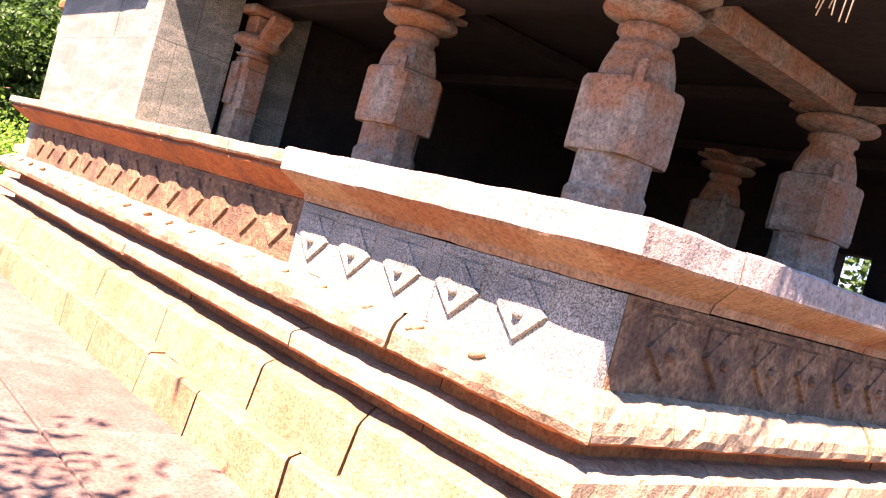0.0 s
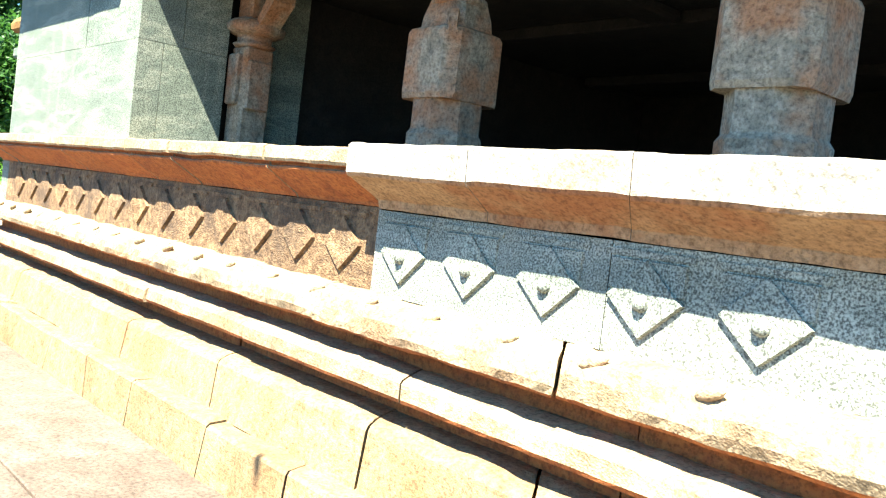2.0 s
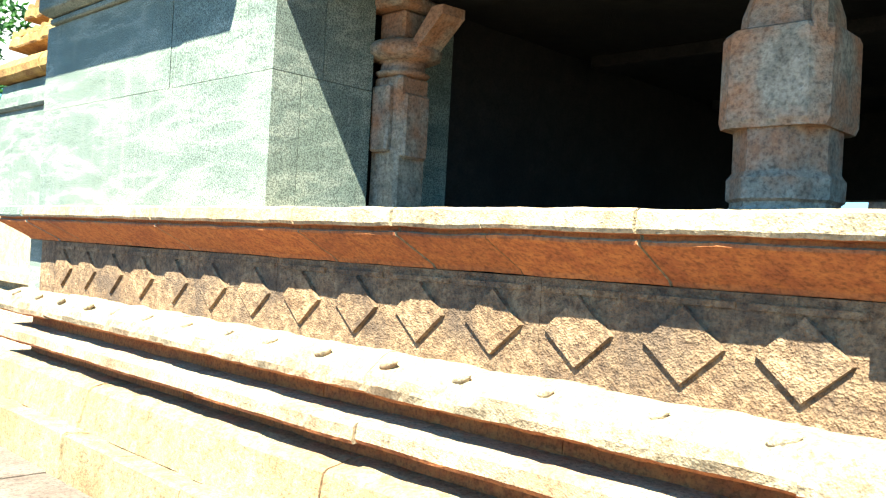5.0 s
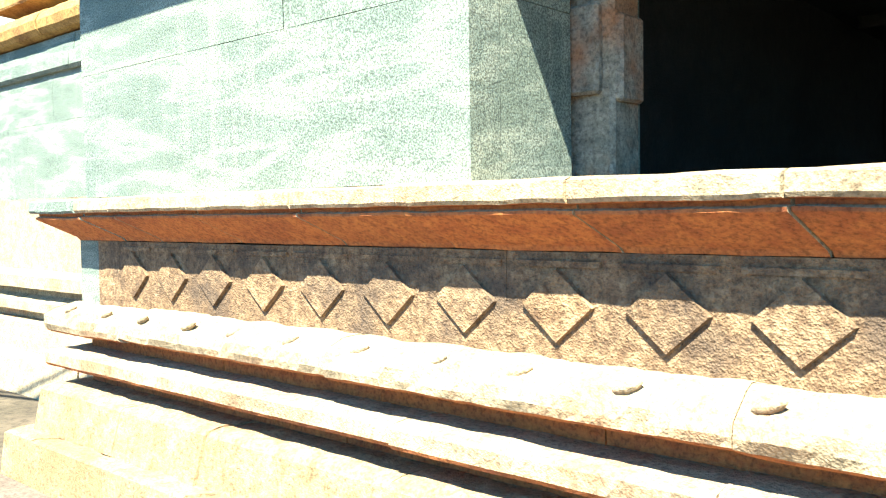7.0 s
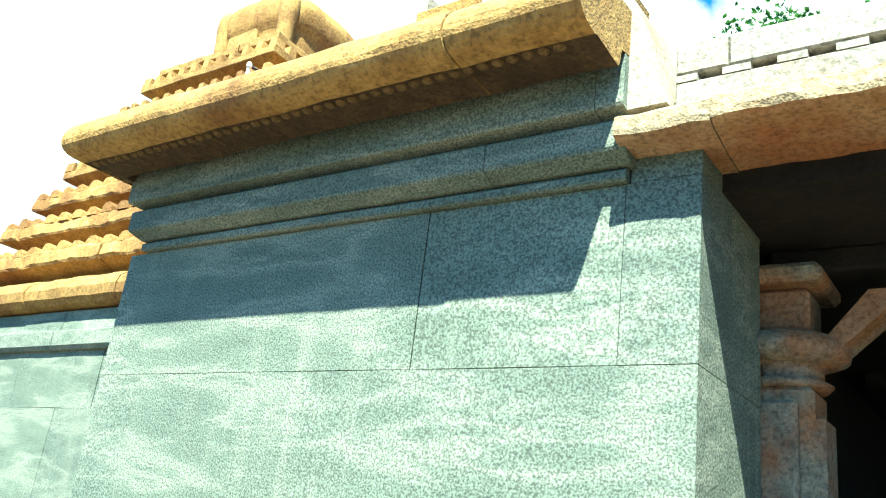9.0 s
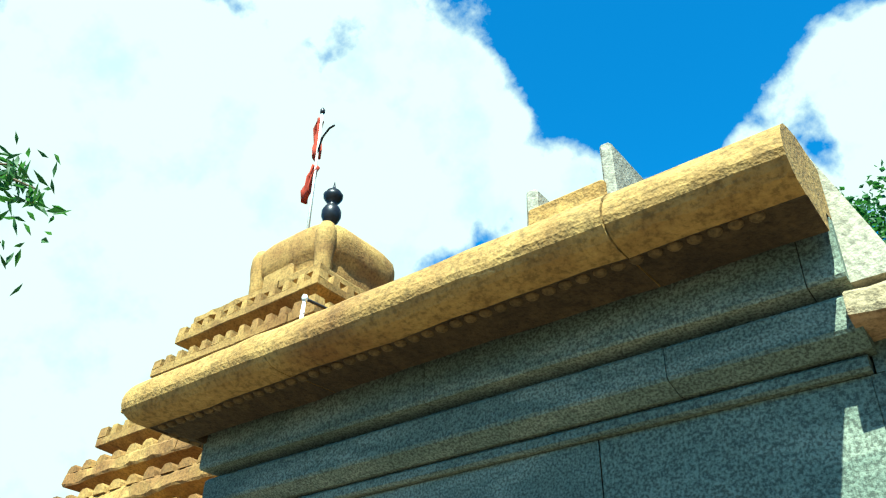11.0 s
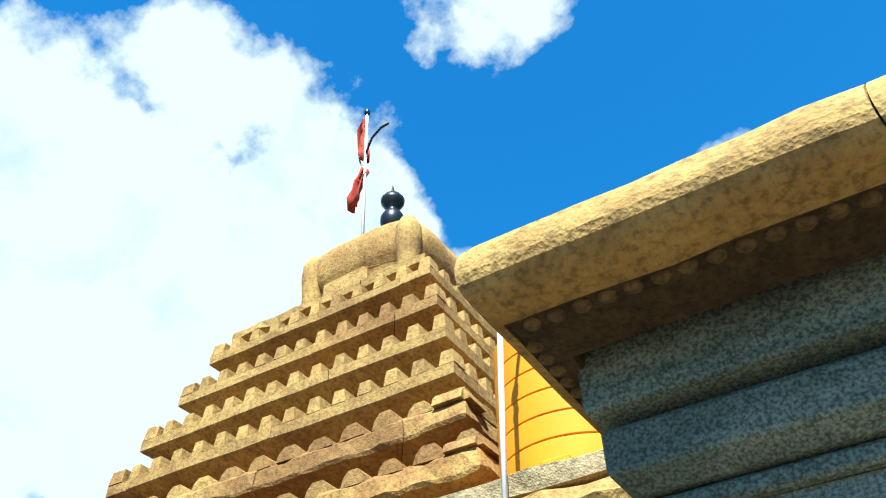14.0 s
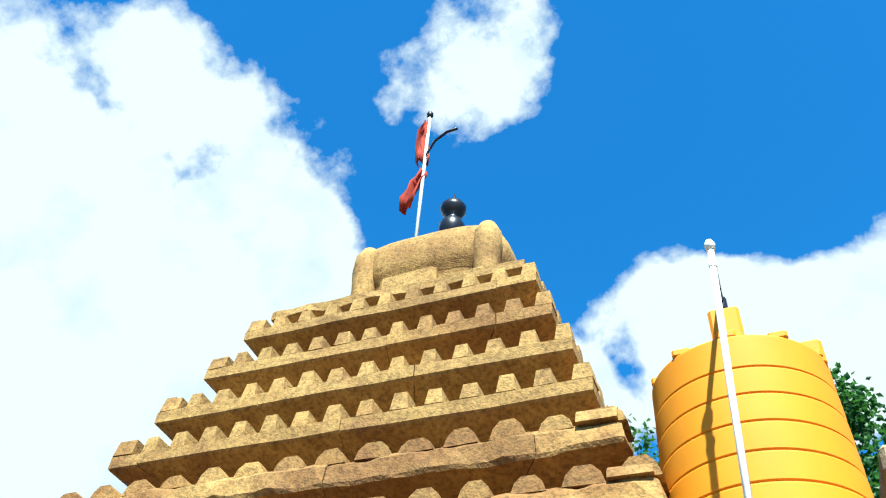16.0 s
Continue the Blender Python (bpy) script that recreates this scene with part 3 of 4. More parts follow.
def pillar(x, y, s=1.0, label="squat carved stone pillar with a cube block and disc capital"):
    z = FLOOR
    p = thing("pillar", label, "pillar", (x, y, z), group="hall pillars")

    part("base", turned("base", PILLAR, [(0.262 * s, z - 0.002), (0.262 * s, z + 0.054), (0.250 * s, z + 0.064), (0.250 * s, z + 0.080), (0.268 * s, z + 0.091), (0.270 * s, z + 0.166), (0.255 * s, z + 0.182), (0.246 * s, z + 0.193), (0.246 * s, z + 0.321), (0.25 * s, z + 0.364)], (x, y), 8, False, math.pi / 8), p)
    # cube block with proud face panels, its shoulders cut back to an octagon
    h = 0.262 * s
    rows = [(h * 0.94, 0.05 * s, 0.348), (h, 0.075 * s, 0.375), (h, 0.08 * s, 0.685), (h * 0.97, 0.09 * s, 0.706), (0.205 * s, 0.075 * s, 0.722), (0.20 * s, 0.08 * s, 0.781), (0.165 * s, 0.07 * s, 0.878)]
    vs, fs = [], []
    for hh, c, dz in rows:
        vs += [(x + a, y + b, z + dz) for a, b in ((hh, -hh + c), (hh, hh - c), (hh - c, hh), (-hh + c, hh), (-hh, hh - c), (-hh, -hh + c), (-hh + c, -hh), (hh - c, -hh))]
    for j in range(len(rows) - 1):
        fs += [(j * 8 + i, j * 8 + (i + 1) % 8, j * 8 + 8 + (i + 1) % 8, j * 8 + 8 + i) for i in range(8)]
    fs += [tuple(range(7, -1, -1)), tuple((len(rows) - 1) * 8 + i for i in range(8))]
    cb = part("cube_block", mesh_from("cube_block", vs, fs, PILLAR), p)
    part("corner_tab", to_mesh(box_data(x + h * 0.62, y - h * 0.98, z + 0.642, x + h * 0.9, y - h * 0.70, z + 0.813, bevel=0.03, wob=0.012), "corner_tab", PILLAR), cb)
    part("neck", turned("neck", PILLAR, [(0.20 * s, z + 0.845), (0.185 * s, z + 0.888), (0.165 * s, z + 0.899), (0.165 * s, z + 0.931), (0.19 * s, z + 0.942), (0.19 * s, z + 0.974), (0.155 * s, z + 0.995)], (x, y), 20), p)
    part("disc_capital", turned("disc_capital", PILLAR, [(0.16 * s, z + 0.990), (0.20 * s, z + 1.006), (0.30 * s, z + 1.033), (0.315 * s, z + 1.049), (0.31 * s, z + 1.070), (0.24 * s, z + 1.091), (0.2 * s, z + 1.102)], (x, y), 28), p)
    for dx, dy in ((1, 0), (0, 1)):
        L, w = 0.38 * s, 0.12 * s
        bm = bmesh.new()
        prof = [(-L, z + 1.164), (-L, z + 1.134), (-L * 0.55, z + 1.100), (L * 0.55, z + 1.100), (L, z + 1.134), (L, z + 1.164)]
        vs = []
        for o in (-w, w):
            vs.append([bm.verts.new((x + dx * a + dy * o, y + dy * a + dx * o, b + (0.0 if dx else -0.001))) for a, b in prof])
        for i in range(6):
            k = (i + 1) % 6
            bm.faces.new((vs[0][i], vs[0][k], vs[1][k], vs[1][i]))
        bm.faces.new(vs[0])
        bm.faces.new(vs[1][::-1])
        bmesh.ops.recalc_face_normals(bm, faces=bm.faces[:])
        part("bracket", to_mesh(bm, "bracket", PILLAR), p)
    return p


for x, y in ((-4.235, 3.275), (-2.40, 3.275), (-2.32, 5.12), (-2.32, 7.0), (-4.19, 7.0)):
    pillar(x, y, 0.78)

# slim engaged pillar beside the granite block
ep = thing("engaged_pillar", "slim square stone pillar with a raised panel beside the granite wall", "pillar", (-6.30, 3.22, FLOOR), group="hall pillars")
EX, EY = -6.305, 3.22
part("shaft", to_mesh(box_data(EX - 0.11, EY - 0.11, FLOOR - 0.003, EX + 0.105, EY + 0.11, 2.46, bevel=0.02), "shaft", PILLAR), ep)
part("front_panel", to_mesh(box_data(EX - 0.075, EY - 0.15, 2.05, EX + 0.06, EY - 0.10, 2.40, bevel=0.012), "front_panel", PILLAR), ep)
part("side_panel", to_mesh(box_data(EX + 0.09, EY - 0.09, 2.02, EX + 0.135, EY + 0.09, 2.36, bevel=0.012), "side_panel", PILLAR), ep)
part("neck", turned("neck", PILLAR, [(0.13, 2.455), (0.15, 2.475), (0.12, 2.49), (0.12, 2.53), (0.15, 2.54)], (EX, EY), 16), ep)
part("disc_capital", turned("disc_capital", PILLAR, [(0.14, 2.535), (0.20, 2.56), (0.21, 2.60), (0.17, 2.635), (0.13, 2.65)], (EX, EY), 20), ep)
part("neck_block", to_mesh(box_data(EX - 0.095, EY - 0.10, 2.648, EX + 0.095, EY + 0.10, 2.80, bevel=0.015), "neck_block", PILLAR), ep)
part("bracket", to_mesh(box_data(EX - 0.15, EY - 0.18, 2.801, EX + 0.15, EY + 0.18, 2.869, bevel=0.02), "bracket", PILLAR), ep)
br = prism("strut", PILLAR, [(EX + 0.10, 2.58), (EX + 0.16, 2.56), (EX + 0.36, 2.74), (EX + 0.36, 2.79), (EX + 0.28, 2.79)], EY - 0.08, EY + 0.08)
part("strut", br, ep)

# ---- stepped tower ----
TX, TY = -11.465, 5.084
tower = thing("stepped_tower", "ochre stone stepped temple tower with toothed tiers and a domed cap", "tower", (0, 0, 0))


def ring(name, prof, h, seed, cuts=(), wear=0.004, step=0.25, mat=None):
    course(tower, name, mat or TOWER, prof, [(TX - h, TY + h), (TX - h, TY - h), (TX + h, TY - h), (TX + h, TY + h)], list(cuts), seed=seed, wear=wear, step=step)


TOOTH = {}


def tooth_mesh(w, d, hgt):
    key = (w, d, hgt)
    if key not in TOOTH:
        verts = [(-w, -d, 0), (w, -d, 0), (w, d, 0), (-w, d, 0), (-w * 0.72, -d * 0.9, hgt), (w * 0.72, -d * 0.9, hgt), (w * 0.72, d, hgt), (-w * 0.72, d, hgt)]
        faces = [(0, 1, 5, 4), (1, 2, 6, 5), (2, 3, 7, 6), (3, 0, 4, 7), (4, 5, 6, 7), (3, 2, 1, 0)]
        TOOTH[key] = mesh_from("tooth", verts, faces, TOWER)
    return TOOTH[key]


def teeth(h, z, pitch, w, d, hgt, seed):
    rng = random.Random(seed)
    n = int(round(2 * (h - w) / pitch))
    for side in range(3):
        for i in range(n + 1):
            if side and i == 0 and side == 1:
                continue
            o = -(h - w) + 2 * (h - w) * i / n
            e = h - d - 0.004
            x, y, r = ((o, -e, 0), (e, o, 90), (-e, o, -90))[side]
            ob = new("tooth", tooth_mesh(w, d, hgt))
            ob.parent = tower
            k = rng.uniform(0.92, 1.08)
            ob.matrix_basis = pose(TX + x, TY + y, z, 0, 0, r + rng.uniform(-2, 2)) @ Matrix.Diagonal((k, 1, rng.uniform(0.9, 1.1), 1))


# (half width, underside, top of band)
TIERS = [(1.215, 4.523, 4.598), (1.117, 4.837, 4.912), (0.997, 5.178, 5.253), (0.892, 5.52, 5.59)]
for n, (h, z0, z1) in enumerate(TIERS):
    nxt = TIERS[n + 1][1] if n < 3 else 5.78
    ring("tier_stone", [(-0.45, z0 - 0.11), (-0.19, z0 - 0.11), (-0.14, z0 - 0.06), (-0.01, z0), (0.0, z0 + 0.01), (0.0, z1), (-0.01, z1 + 0.005), (-0.3, z1 + 0.005)], h, 40 + n, [1.0 + n * 0.3, 2.6 + n * 0.25, 3.7, 5.1], step=0.2)
    ring("tier_wall", [(-0.45, z1), (-0.29, z1), (-0.29, nxt - 0.108), (-0.45, nxt - 0.108)], h, 50 + n, [1.9, 4.3], wear=0.002)
    teeth(h, z1 + 0.004, 0.165, 0.043, 0.055, 0.085, n)
part("tower_core", box_mesh("tower_core", TOWER, TX - 0.7, TY - 0.7, 3.2, TX + 0.7, TY + 0.7, 5.8), tower)
ring("tier_stone", [(-0.3, 5.675), (-0.10, 5.675), (-0.02, 5.725), (0.0, 5.74), (0.0, 5.80), (-0.02, 5.815), (-0.4, 5.82)], 0.80, 60, [1.2, 2.7], wear=0.01, step=0.1)
# lower, scalloped tiers
LOW = [(1.335, 4.175, 4.305), (1.46, 3.845, 3.98), (1.57, 3.51, 3.645)]
for n, (h, z0, z1) in enumerate(LOW):
    ring("tier_stone", [(-0.5, z0 - 0.13), (-0.20, z0 - 0.13), (-0.16, z0 - 0.05), (0.0, z0), (0.01, z0 + 0.02), (0.0, z1 - 0.03), (-0.03, z1), (-0.5, z1 + 0.01)], h, 70 + n, [0.9, 1.8, 3.2, 4.1, 5.0, 6.2], wear=0.012, step=0.06)
    ring("tier_wall", [(-0.6, z1), (-0.34, z1), (-0.34, z1 + 0.17), (-0.6, z1 + 0.17)], h, 80 + n, [2.2, 4.4], wear=0.004)
    pitch = 0.20
    for side in range(2):
        cnt = int(2 * h / pitch)
        for i in range(cnt + 1):
            o = -h + 0.06 + (2 * h - 0.12) * i / cnt
            pr = [(-0.075, 0), (0.075, 0), (0.06, 0.045), (0.03, 0.075), (-0.03, 0.075), (-0.06, 0.045)]
            key = "scallop"
            if key not in TOOTH:
                vs = [(x, -0.06, z) for x, z in pr] + [(x * 0.9, 0.1, z) for x, z in pr]
                k = len(pr)
                TOOTH[key] = mesh_from("scallop", vs, [tuple(range(k)), tuple(range(2 * k - 1, k - 1, -1))] + [((a + 1) % k, a, k + a, k + (a + 1) % k) for a in range(k)], TOWER)
            ob = new("scallop", TOOTH[key])
            ob.parent = tower
            e = h - 0.075
            ob.matrix_basis = pose(TX + (o if side == 0 else e), TY + (-e if side == 0 else o), z1 - 0.012, 0, 0, 90 * side + rng.uniform(-3, 3)) @ Matrix.Diagonal((rng.uniform(0.85, 1.1), 1, rng.uniform(0.8, 1.15), 1))
# rolled cornice and wall of the sanctuary below
ring("cornice_stone", [(-0.6, 3.09), (-0.15, 3.11), (0.0, 3.13), (0.04, 3.17), (0.05, 3.24), (0.02, 3.30), (-0.06, 3.36), (-0.2, 3.39), (-0.6, 3.40)], 1.67, 90, [1.0, 2.1, 3.6, 4.7, 5.8], wear=0.006, step=0.08)
WH = 1.62
ring("wall_stone", [(-0.4, 2.80), (0.03, 2.80), (0.05, 2.83), (0.05, 2.93), (0.0, 2.95), (-0.02, 3.10), (-0.4, 3.10)], WH, 91, [1.5, 3.5, 5.0], wear=0.002, mat=GREY)
ring("wall_stone", [(-0.4, 2.40), (0.0, 2.40), (0.0, 2.80), (-0.4, 2.80)], WH, 92, [1.1, 3.0, 4.6, 5.6], wear=0.003, mat=GREY)
ring("wall_stone", [(-0.4, 1.76), (0.012, 1.76), (0.012, 2.397), (-0.4, 2.397)], WH, 93, [0.7, 2.4, 4.1, 5.2], wear=0.003, mat=GREY)
ring("base_stone", [(-0.4, 0.15), (0.4, 0.15), (0.36, 0.45), (0.22, 0.47), (0.20, 0.70), (0.06, 0.72), (0.06, 0.78), (0.16, 0.80), (0.16, 0.88), (0.06, 0.93), (0.06, 0.98), (0.18, 1.0), (0.18, 1.10), (0.03, 1.14), (0.03, 1.22), (0.02, 1.757), (-0.4, 1.757)], WH, 94, [0.9, 2.0, 3.1, 4.4, 5.5], wear=0.006, step=0.12, mat=WARM)

# domed cap: a squarish pumpkin shape with a heavy rolled rim
DX = -11.44
dome_rows = [(0.47, 5.80), (0.48, 5.98), (0.48, 6.12), (0.485, 6.19), (0.515, 6.23), (0.535, 6.31), (0.54, 6.41), (0.525, 6.50), (0.48, 6.565), (0.40, 6.61), (0.28, 6.645), (0.13, 6.665), (0.09, 6.665)]
verts, faces = [], []
SIDES = 48
for r, z in dome_rows:
    for i in range(SIDES):
        a = 2 * math.pi * i / SIDES
        c, s = math.cos(a), math.sin(a)
        sq = 1.0 / (abs(c) ** 5 + abs(s) ** 5) ** (1 / 5)
        dent = 1 - 0.03 * math.exp(-((abs(abs(c) - abs(s))) * 9) ** 2)
        rr = r * sq * dent + 0.012 * noise.noise(Vector((c * 3, s * 3, z * 4)))
        verts.append((DX + rr * c, TY + rr * s, z))
for j in range(len(dome_rows) - 1):
    for i in range(SIDES):
        k = (i + 1) % SIDES
        faces.append((j * SIDES + i, j * SIDES + k, (j + 1) * SIDES + k, (j + 1) * SIDES + i))
faces.append(tuple((len(dome_rows) - 1) * SIDES + i for i in range(SIDES)))
part("domed_cap", mesh_from("domed_cap", verts, faces, TOWER, True), tower, "rounded weathered stone cap")

part("dome_niche", to_mesh(box_data(DX - 0.28, TY - 0.55, 5.82, DX + 0.12, TY - 0.40, 6.20, bevel=0.03, wob=0.015, rng=random.Random(3)), "dome_niche", TOWER), tower)
for sx in (-1, 1):
    part("corner_lobe", turned("corner_lobe", TOWER, [(0.06, 5.82), (0.08, 5.98), (0.085, 6.18), (0.10, 6.33), (0.095, 6.45), (0.06, 6.53), (0.01, 6.55)], (DX + sx * 0.425, TY - 0.455), 14), tower)

FXp, FYp = -11.472, 5.08
finial = turned("finial", DARKMETAL, [(0.044, 6.695), (0.044, 6.975), (0.077, 7.015), (0.101, 7.075), (0.101, 7.135), (0.077, 7.185), (0.051, 7.210), (0.048, 7.235), (0.072, 7.265), (0.099, 7.310), (0.103, 7.345), (0.083, 7.360), (0.077, 7.385), (0.050, 7.410), (0.024, 7.425), (0.015, 7.455), (0.003, 7.520)], (FXp, FYp), 20)
solid("finial", finial, "dark pot-shaped metal finial on the dome", "finial")

flag = thing("flag_pole", "thin flag pole with a faded red flag on the dome", "flag pole", (-11.745, 5.03, 6.7))
pole = part("pole", tube("pole", WHITEPIPE, [(-11.735, 5.03, 6.62), (-11.745, 5.03, 7.8), (-11.75, 5.03, 8.60)], [0.016, 0.014, 0.013]), flag)
part("knob", turned("knob", DARKMETAL, [(0.012, 8.59), (0.028, 8.61), (0.03, 8.645), (0.012, 8.68)], (-11.75, 5.03), 10), pole)
part("hook", tube("hook", DARKMETAL, [(-11.745, 5.03, 7.89), (-11.73, 5.02, 8.06), (-11.66, 5.0, 8.18), (-11.54, 4.97, 8.22), (-11.44, 4.95, 8.20)], [0.012] * 5), pole, "bent dark iron hook")


def cloth(name, outline, seed):
    """A folded piece of cloth hanging beside the pole: rows of (z, inner offset, outer offset)."""
    verts, faces = [], []
    cols = 7
    for z, a, b in outline:
        for i in range(cols):
            f = i / (cols - 1)
            u = a + (b - a) * f
            verts.append((-11.748 + u * 0.9, 5.03 - 0.05 * math.sin(f * 7 + z * 9 + seed) - u * 0.2, z))
    for j in range(len(outline) - 1):
        for i in range(cols - 1):
            faces.append((j * cols + i, j * cols + i + 1, (j + 1) * cols + i + 1, (j + 1) * cols + i))
    me = mesh_from(name, verts, faces, CLOTH, True)
    ob = part("flag", me, flag)
    md = ob.modifiers.new("thick", "SOLIDIFY")
    md.thickness = 0.004


cloth("flag", [(8.518, -0.005, -0.03), (8.404, -0.005, -0.10), (8.249, 0.0, -0.13), (8.094, 0.02, -0.14), (7.959, 0.04, -0.08)], 0.4)
cloth("flag", [(7.835, 0.03, -0.02), (7.731, 0.0, -0.13), (7.576, -0.03, -0.20), (7.442, -0.10, -0.20)], 1.9)

# ---- low roof between the block and the tower, with the water tank ----
annex = thing("annex_roof", "low ochre stone roof courses between wall and tower", "roof", (0, 0, 0), kind="structure")
AP = [(-10.0, 5.5), (-10.0, 3.30), (-6.4, 3.30)]
course(annex, "roof_slab", WARM, [(-0.6, 3.535), (0.0, 3.535), (0.01, 3.61), (-0.02, 3.625), (-0.6, 3.63)], [(-10.01, 5.5), (-10.01, 3.32), (-6.4, 3.32)], [1.4, 3.6, 4.5], seed=101, wear=0.006, step=0.1)
course(annex, "roof_slab", TOWER, [(-0.6, 3.36), (0.08, 3.36), (0.10, 3.41), (0.06, 3.475), (0.0, 3.51), (-0.6, 3.525)], AP, [1.2, 2.6, 3.2], seed=102, wear=0.014, step=0.07)
course(annex, "roof_slab", TOWER, [(-0.6, 3.19), (0.12, 3.19), (0.14, 3.27), (0.08, 3.34), (-0.6, 3.355)], AP, [1.0, 2.4, 3.3], seed=103, wear=0.012, step=0.08)
course(annex, "wall_stone", GREY, [(-0.4, 1.7), (-0.05, 1.7), (-0.05, 3.18), (-0.4, 3.18)], AP, [1.0, 2.4, 3.3], seed=104, wear=0.003)
part("core", box_mesh("core", INNER, -9.7, 3.7, 1.7, -6.5, 5.5, 3.55), annex)
part("roof_slab", box_mesh("roof_slab", TOWER, -9.9, 3.45, 3.55, -6.4, 8.8, 3.645), annex)
# the next parapet behind, lower and set back
part("parapet_stone", box_mesh("parapet_stone", TOWER, -9.15, 4.5, 3.64, -6.5, 4.8, 4.32, bevel=0.02, wob=0.01, rng=random.Random(8)), annex)
part("parapet_stone", box_mesh("parapet_stone", WARM, -9.22, 4.42, 4.322, -6.5, 4.85, 4.44, bevel=0.02, wob=0.01, rng=random.Random(9)), annex)

KX, KY, KZ = -9.69, 3.93, 3.648
tank = thing("water_tank", "ribbed yellow plastic water tank standing on the roof", "water tank", (KX, KY, KZ))
TR = 0.346
prof = [(TR - 0.04, KZ), (TR - 0.012, KZ + 0.015), (TR - 0.003, KZ + 0.03), (TR, KZ + 0.05)]
for i in range(6):
    z, r = KZ + 0.06 + (i - 1) * 0.113 + 0.055, TR - 0.002 * i
    if i:
        prof += [(r, z), (r, z + 0.003), (r + 0.0015, z + 0.05), (r, z + 0.096)]
    prof += [(r, z + 0.100), (r - 0.010, z + 0.103), (r - 0.010, z + 0.109), (r - 0.002, z + 0.111), (r - 0.002, z + 0.1125)]
TOPZ = KZ + 0.82
prof += [(TR - 0.0115, KZ + 0.70), (TR - 0.012, TOPZ - 0.012), (TR - 0.012, TOPZ - 0.008), (TR - 0.016, TOPZ - 0.002), (TR - 0.022, TOPZ), (TR - 0.08, TOPZ + 0.028), (TR - 0.18, TOPZ + 0.045)]
body = part("body", turned("body", TANK, prof, (KX, KY), 64), tank)
part("lid", turned("lid", TANK, [(0.10, TOPZ + 0.03), (0.10, TOPZ + 0.09), (0.09, TOPZ + 0.10), (0.02, TOPZ + 0.105)], (KX + 0.03, KY + 0.05), 24), tank)
for i in range(10):
    a = 2 * math.pi * i / 10 + 0.3
    x, y = KX + 0.296 * math.cos(a), KY + 0.296 * math.sin(a)
    part("lug", box_mesh("lug", TANK, x - 0.035, y - 0.035, TOPZ - 0.005, x + 0.035, y + 0.035, TOPZ + 0.032, bevel=0.008), body)
part("inlet_boss", to_mesh(box_data(KX - 0.055, KY - 0.318, TOPZ - 0.03, KX + 0.06, KY - 0.20, TOPZ + 0.155, bevel=0.012), "inlet_boss", TANK), tank)
part("filler_boss", to_mesh(box_data(KX + 0.245, KY - 0.12, TOPZ - 0.03, KX + 0.325, KY - 0.03, TOPZ + 0.09, bevel=0.012), "filler_boss", TANK), tank)
part("drain_plate", to_mesh(box_data(KX - 0.03, KY - TR - 0.006, KZ + 0.05, KX + 0.09, KY - TR + 0.05, KZ + 0.135, bevel=0.006), "drain_plate", TANK), body)
pipe = thing("water_pipe", "white plastic pipe rising past the yellow tank", "pipe", (-9.73, 3.29, 3.5))
part("riser", tube("riser", WHITEPIPE, [(-9.745, 3.28, 3.30), (-9.715, 3.29, 4.0), (-9.682, 3.30, 4.63)], [0.0115] * 3), pipe)
part("joint", turned("joint", WHITEPIPE, [(0.0125, 4.535), (0.0145, 4.54), (0.0145, 4.555), (0.0125, 4.56)], (-9.686, 3.30), 12), pipe)
part("cap", turned("cap", WHITEPIPE, [(0.016, 4.625), (0.02, 4.65), (0.012, 4.668)], (-9.682, 3.30), 12), pipe)
part("elbow_pipe", tube("elbow_pipe", DARKMETAL, [(-9.682, 3.30, 4.645), (-9.684, 3.47, 4.66), (-9.687, 3.64, 4.675)], [0.010, 0.010, 0.012]), pipe)
part("end_fitting", turned("end_fitting", DARKMETAL, [(0.012, 4.61), (0.022, 4.63), (0.022, 4.69), (0.012, 4.70)], (-9.687, 3.65), 10), pipe)

# ---- paving ----
pavement = thing("pavement", "large pale paving slabs along the platform", "pavement", (0, 0, 0), kind="structure")
rng = random.Random(77)
y = 2.06
row = 0
while y > -4.0:
    dy = rng.uniform(0.50, 0.72)
    x = -13.0 - rng.uniform(0, 0.6)
    while x < 4.5:
        dx = rng.uniform(0.7, 1.15)
        dz = rng.uniform(-0.006, 0.004)
        me = box_mesh("paving_slab", PAVING, x + 0.004, y - dy + 0.004, GROUND - 0.06, x + dx - 0.004, y - 0.004, GROUND + dz, bevel=0.006, wob=0.002, rng=rng)
        if x + dx < 5.5:
            part("paving_slab", me, pavement)
        x += dx
    y -= dy

# ---- trees ----


def leaves_mesh(name, mat, spots, size, rng, slender=0.38):
    verts, faces = [], []
    for c in spots:
        d = Vector((rng.gauss(0, 1), rng.gauss(0, 1), rng.gauss(-0.3, 0.8))).normalized()
        s = d.orthogonal().normalized()
        s = (Matrix.Rotation(rng.uniform(0, 6.28), 3, d) @ s) * size * slender * rng.uniform(0.7, 1.2)
        l = d * size * rng.uniform(0.7, 1.3)
        up = d.cross(s).normalized() * size * 0.08
        k = len(verts)
        verts += [c, c + l * 0.45 + s + up, c + l, c + l * 0.45 - s + up, c + l * 0.5 - up]
        faces += [(k, k + 1, k + 4), (k + 1, k + 2, k + 4), (k + 2, k + 3, k + 4), (k + 3, k, k + 4)]
    return mesh_from(name, verts, faces, mat)


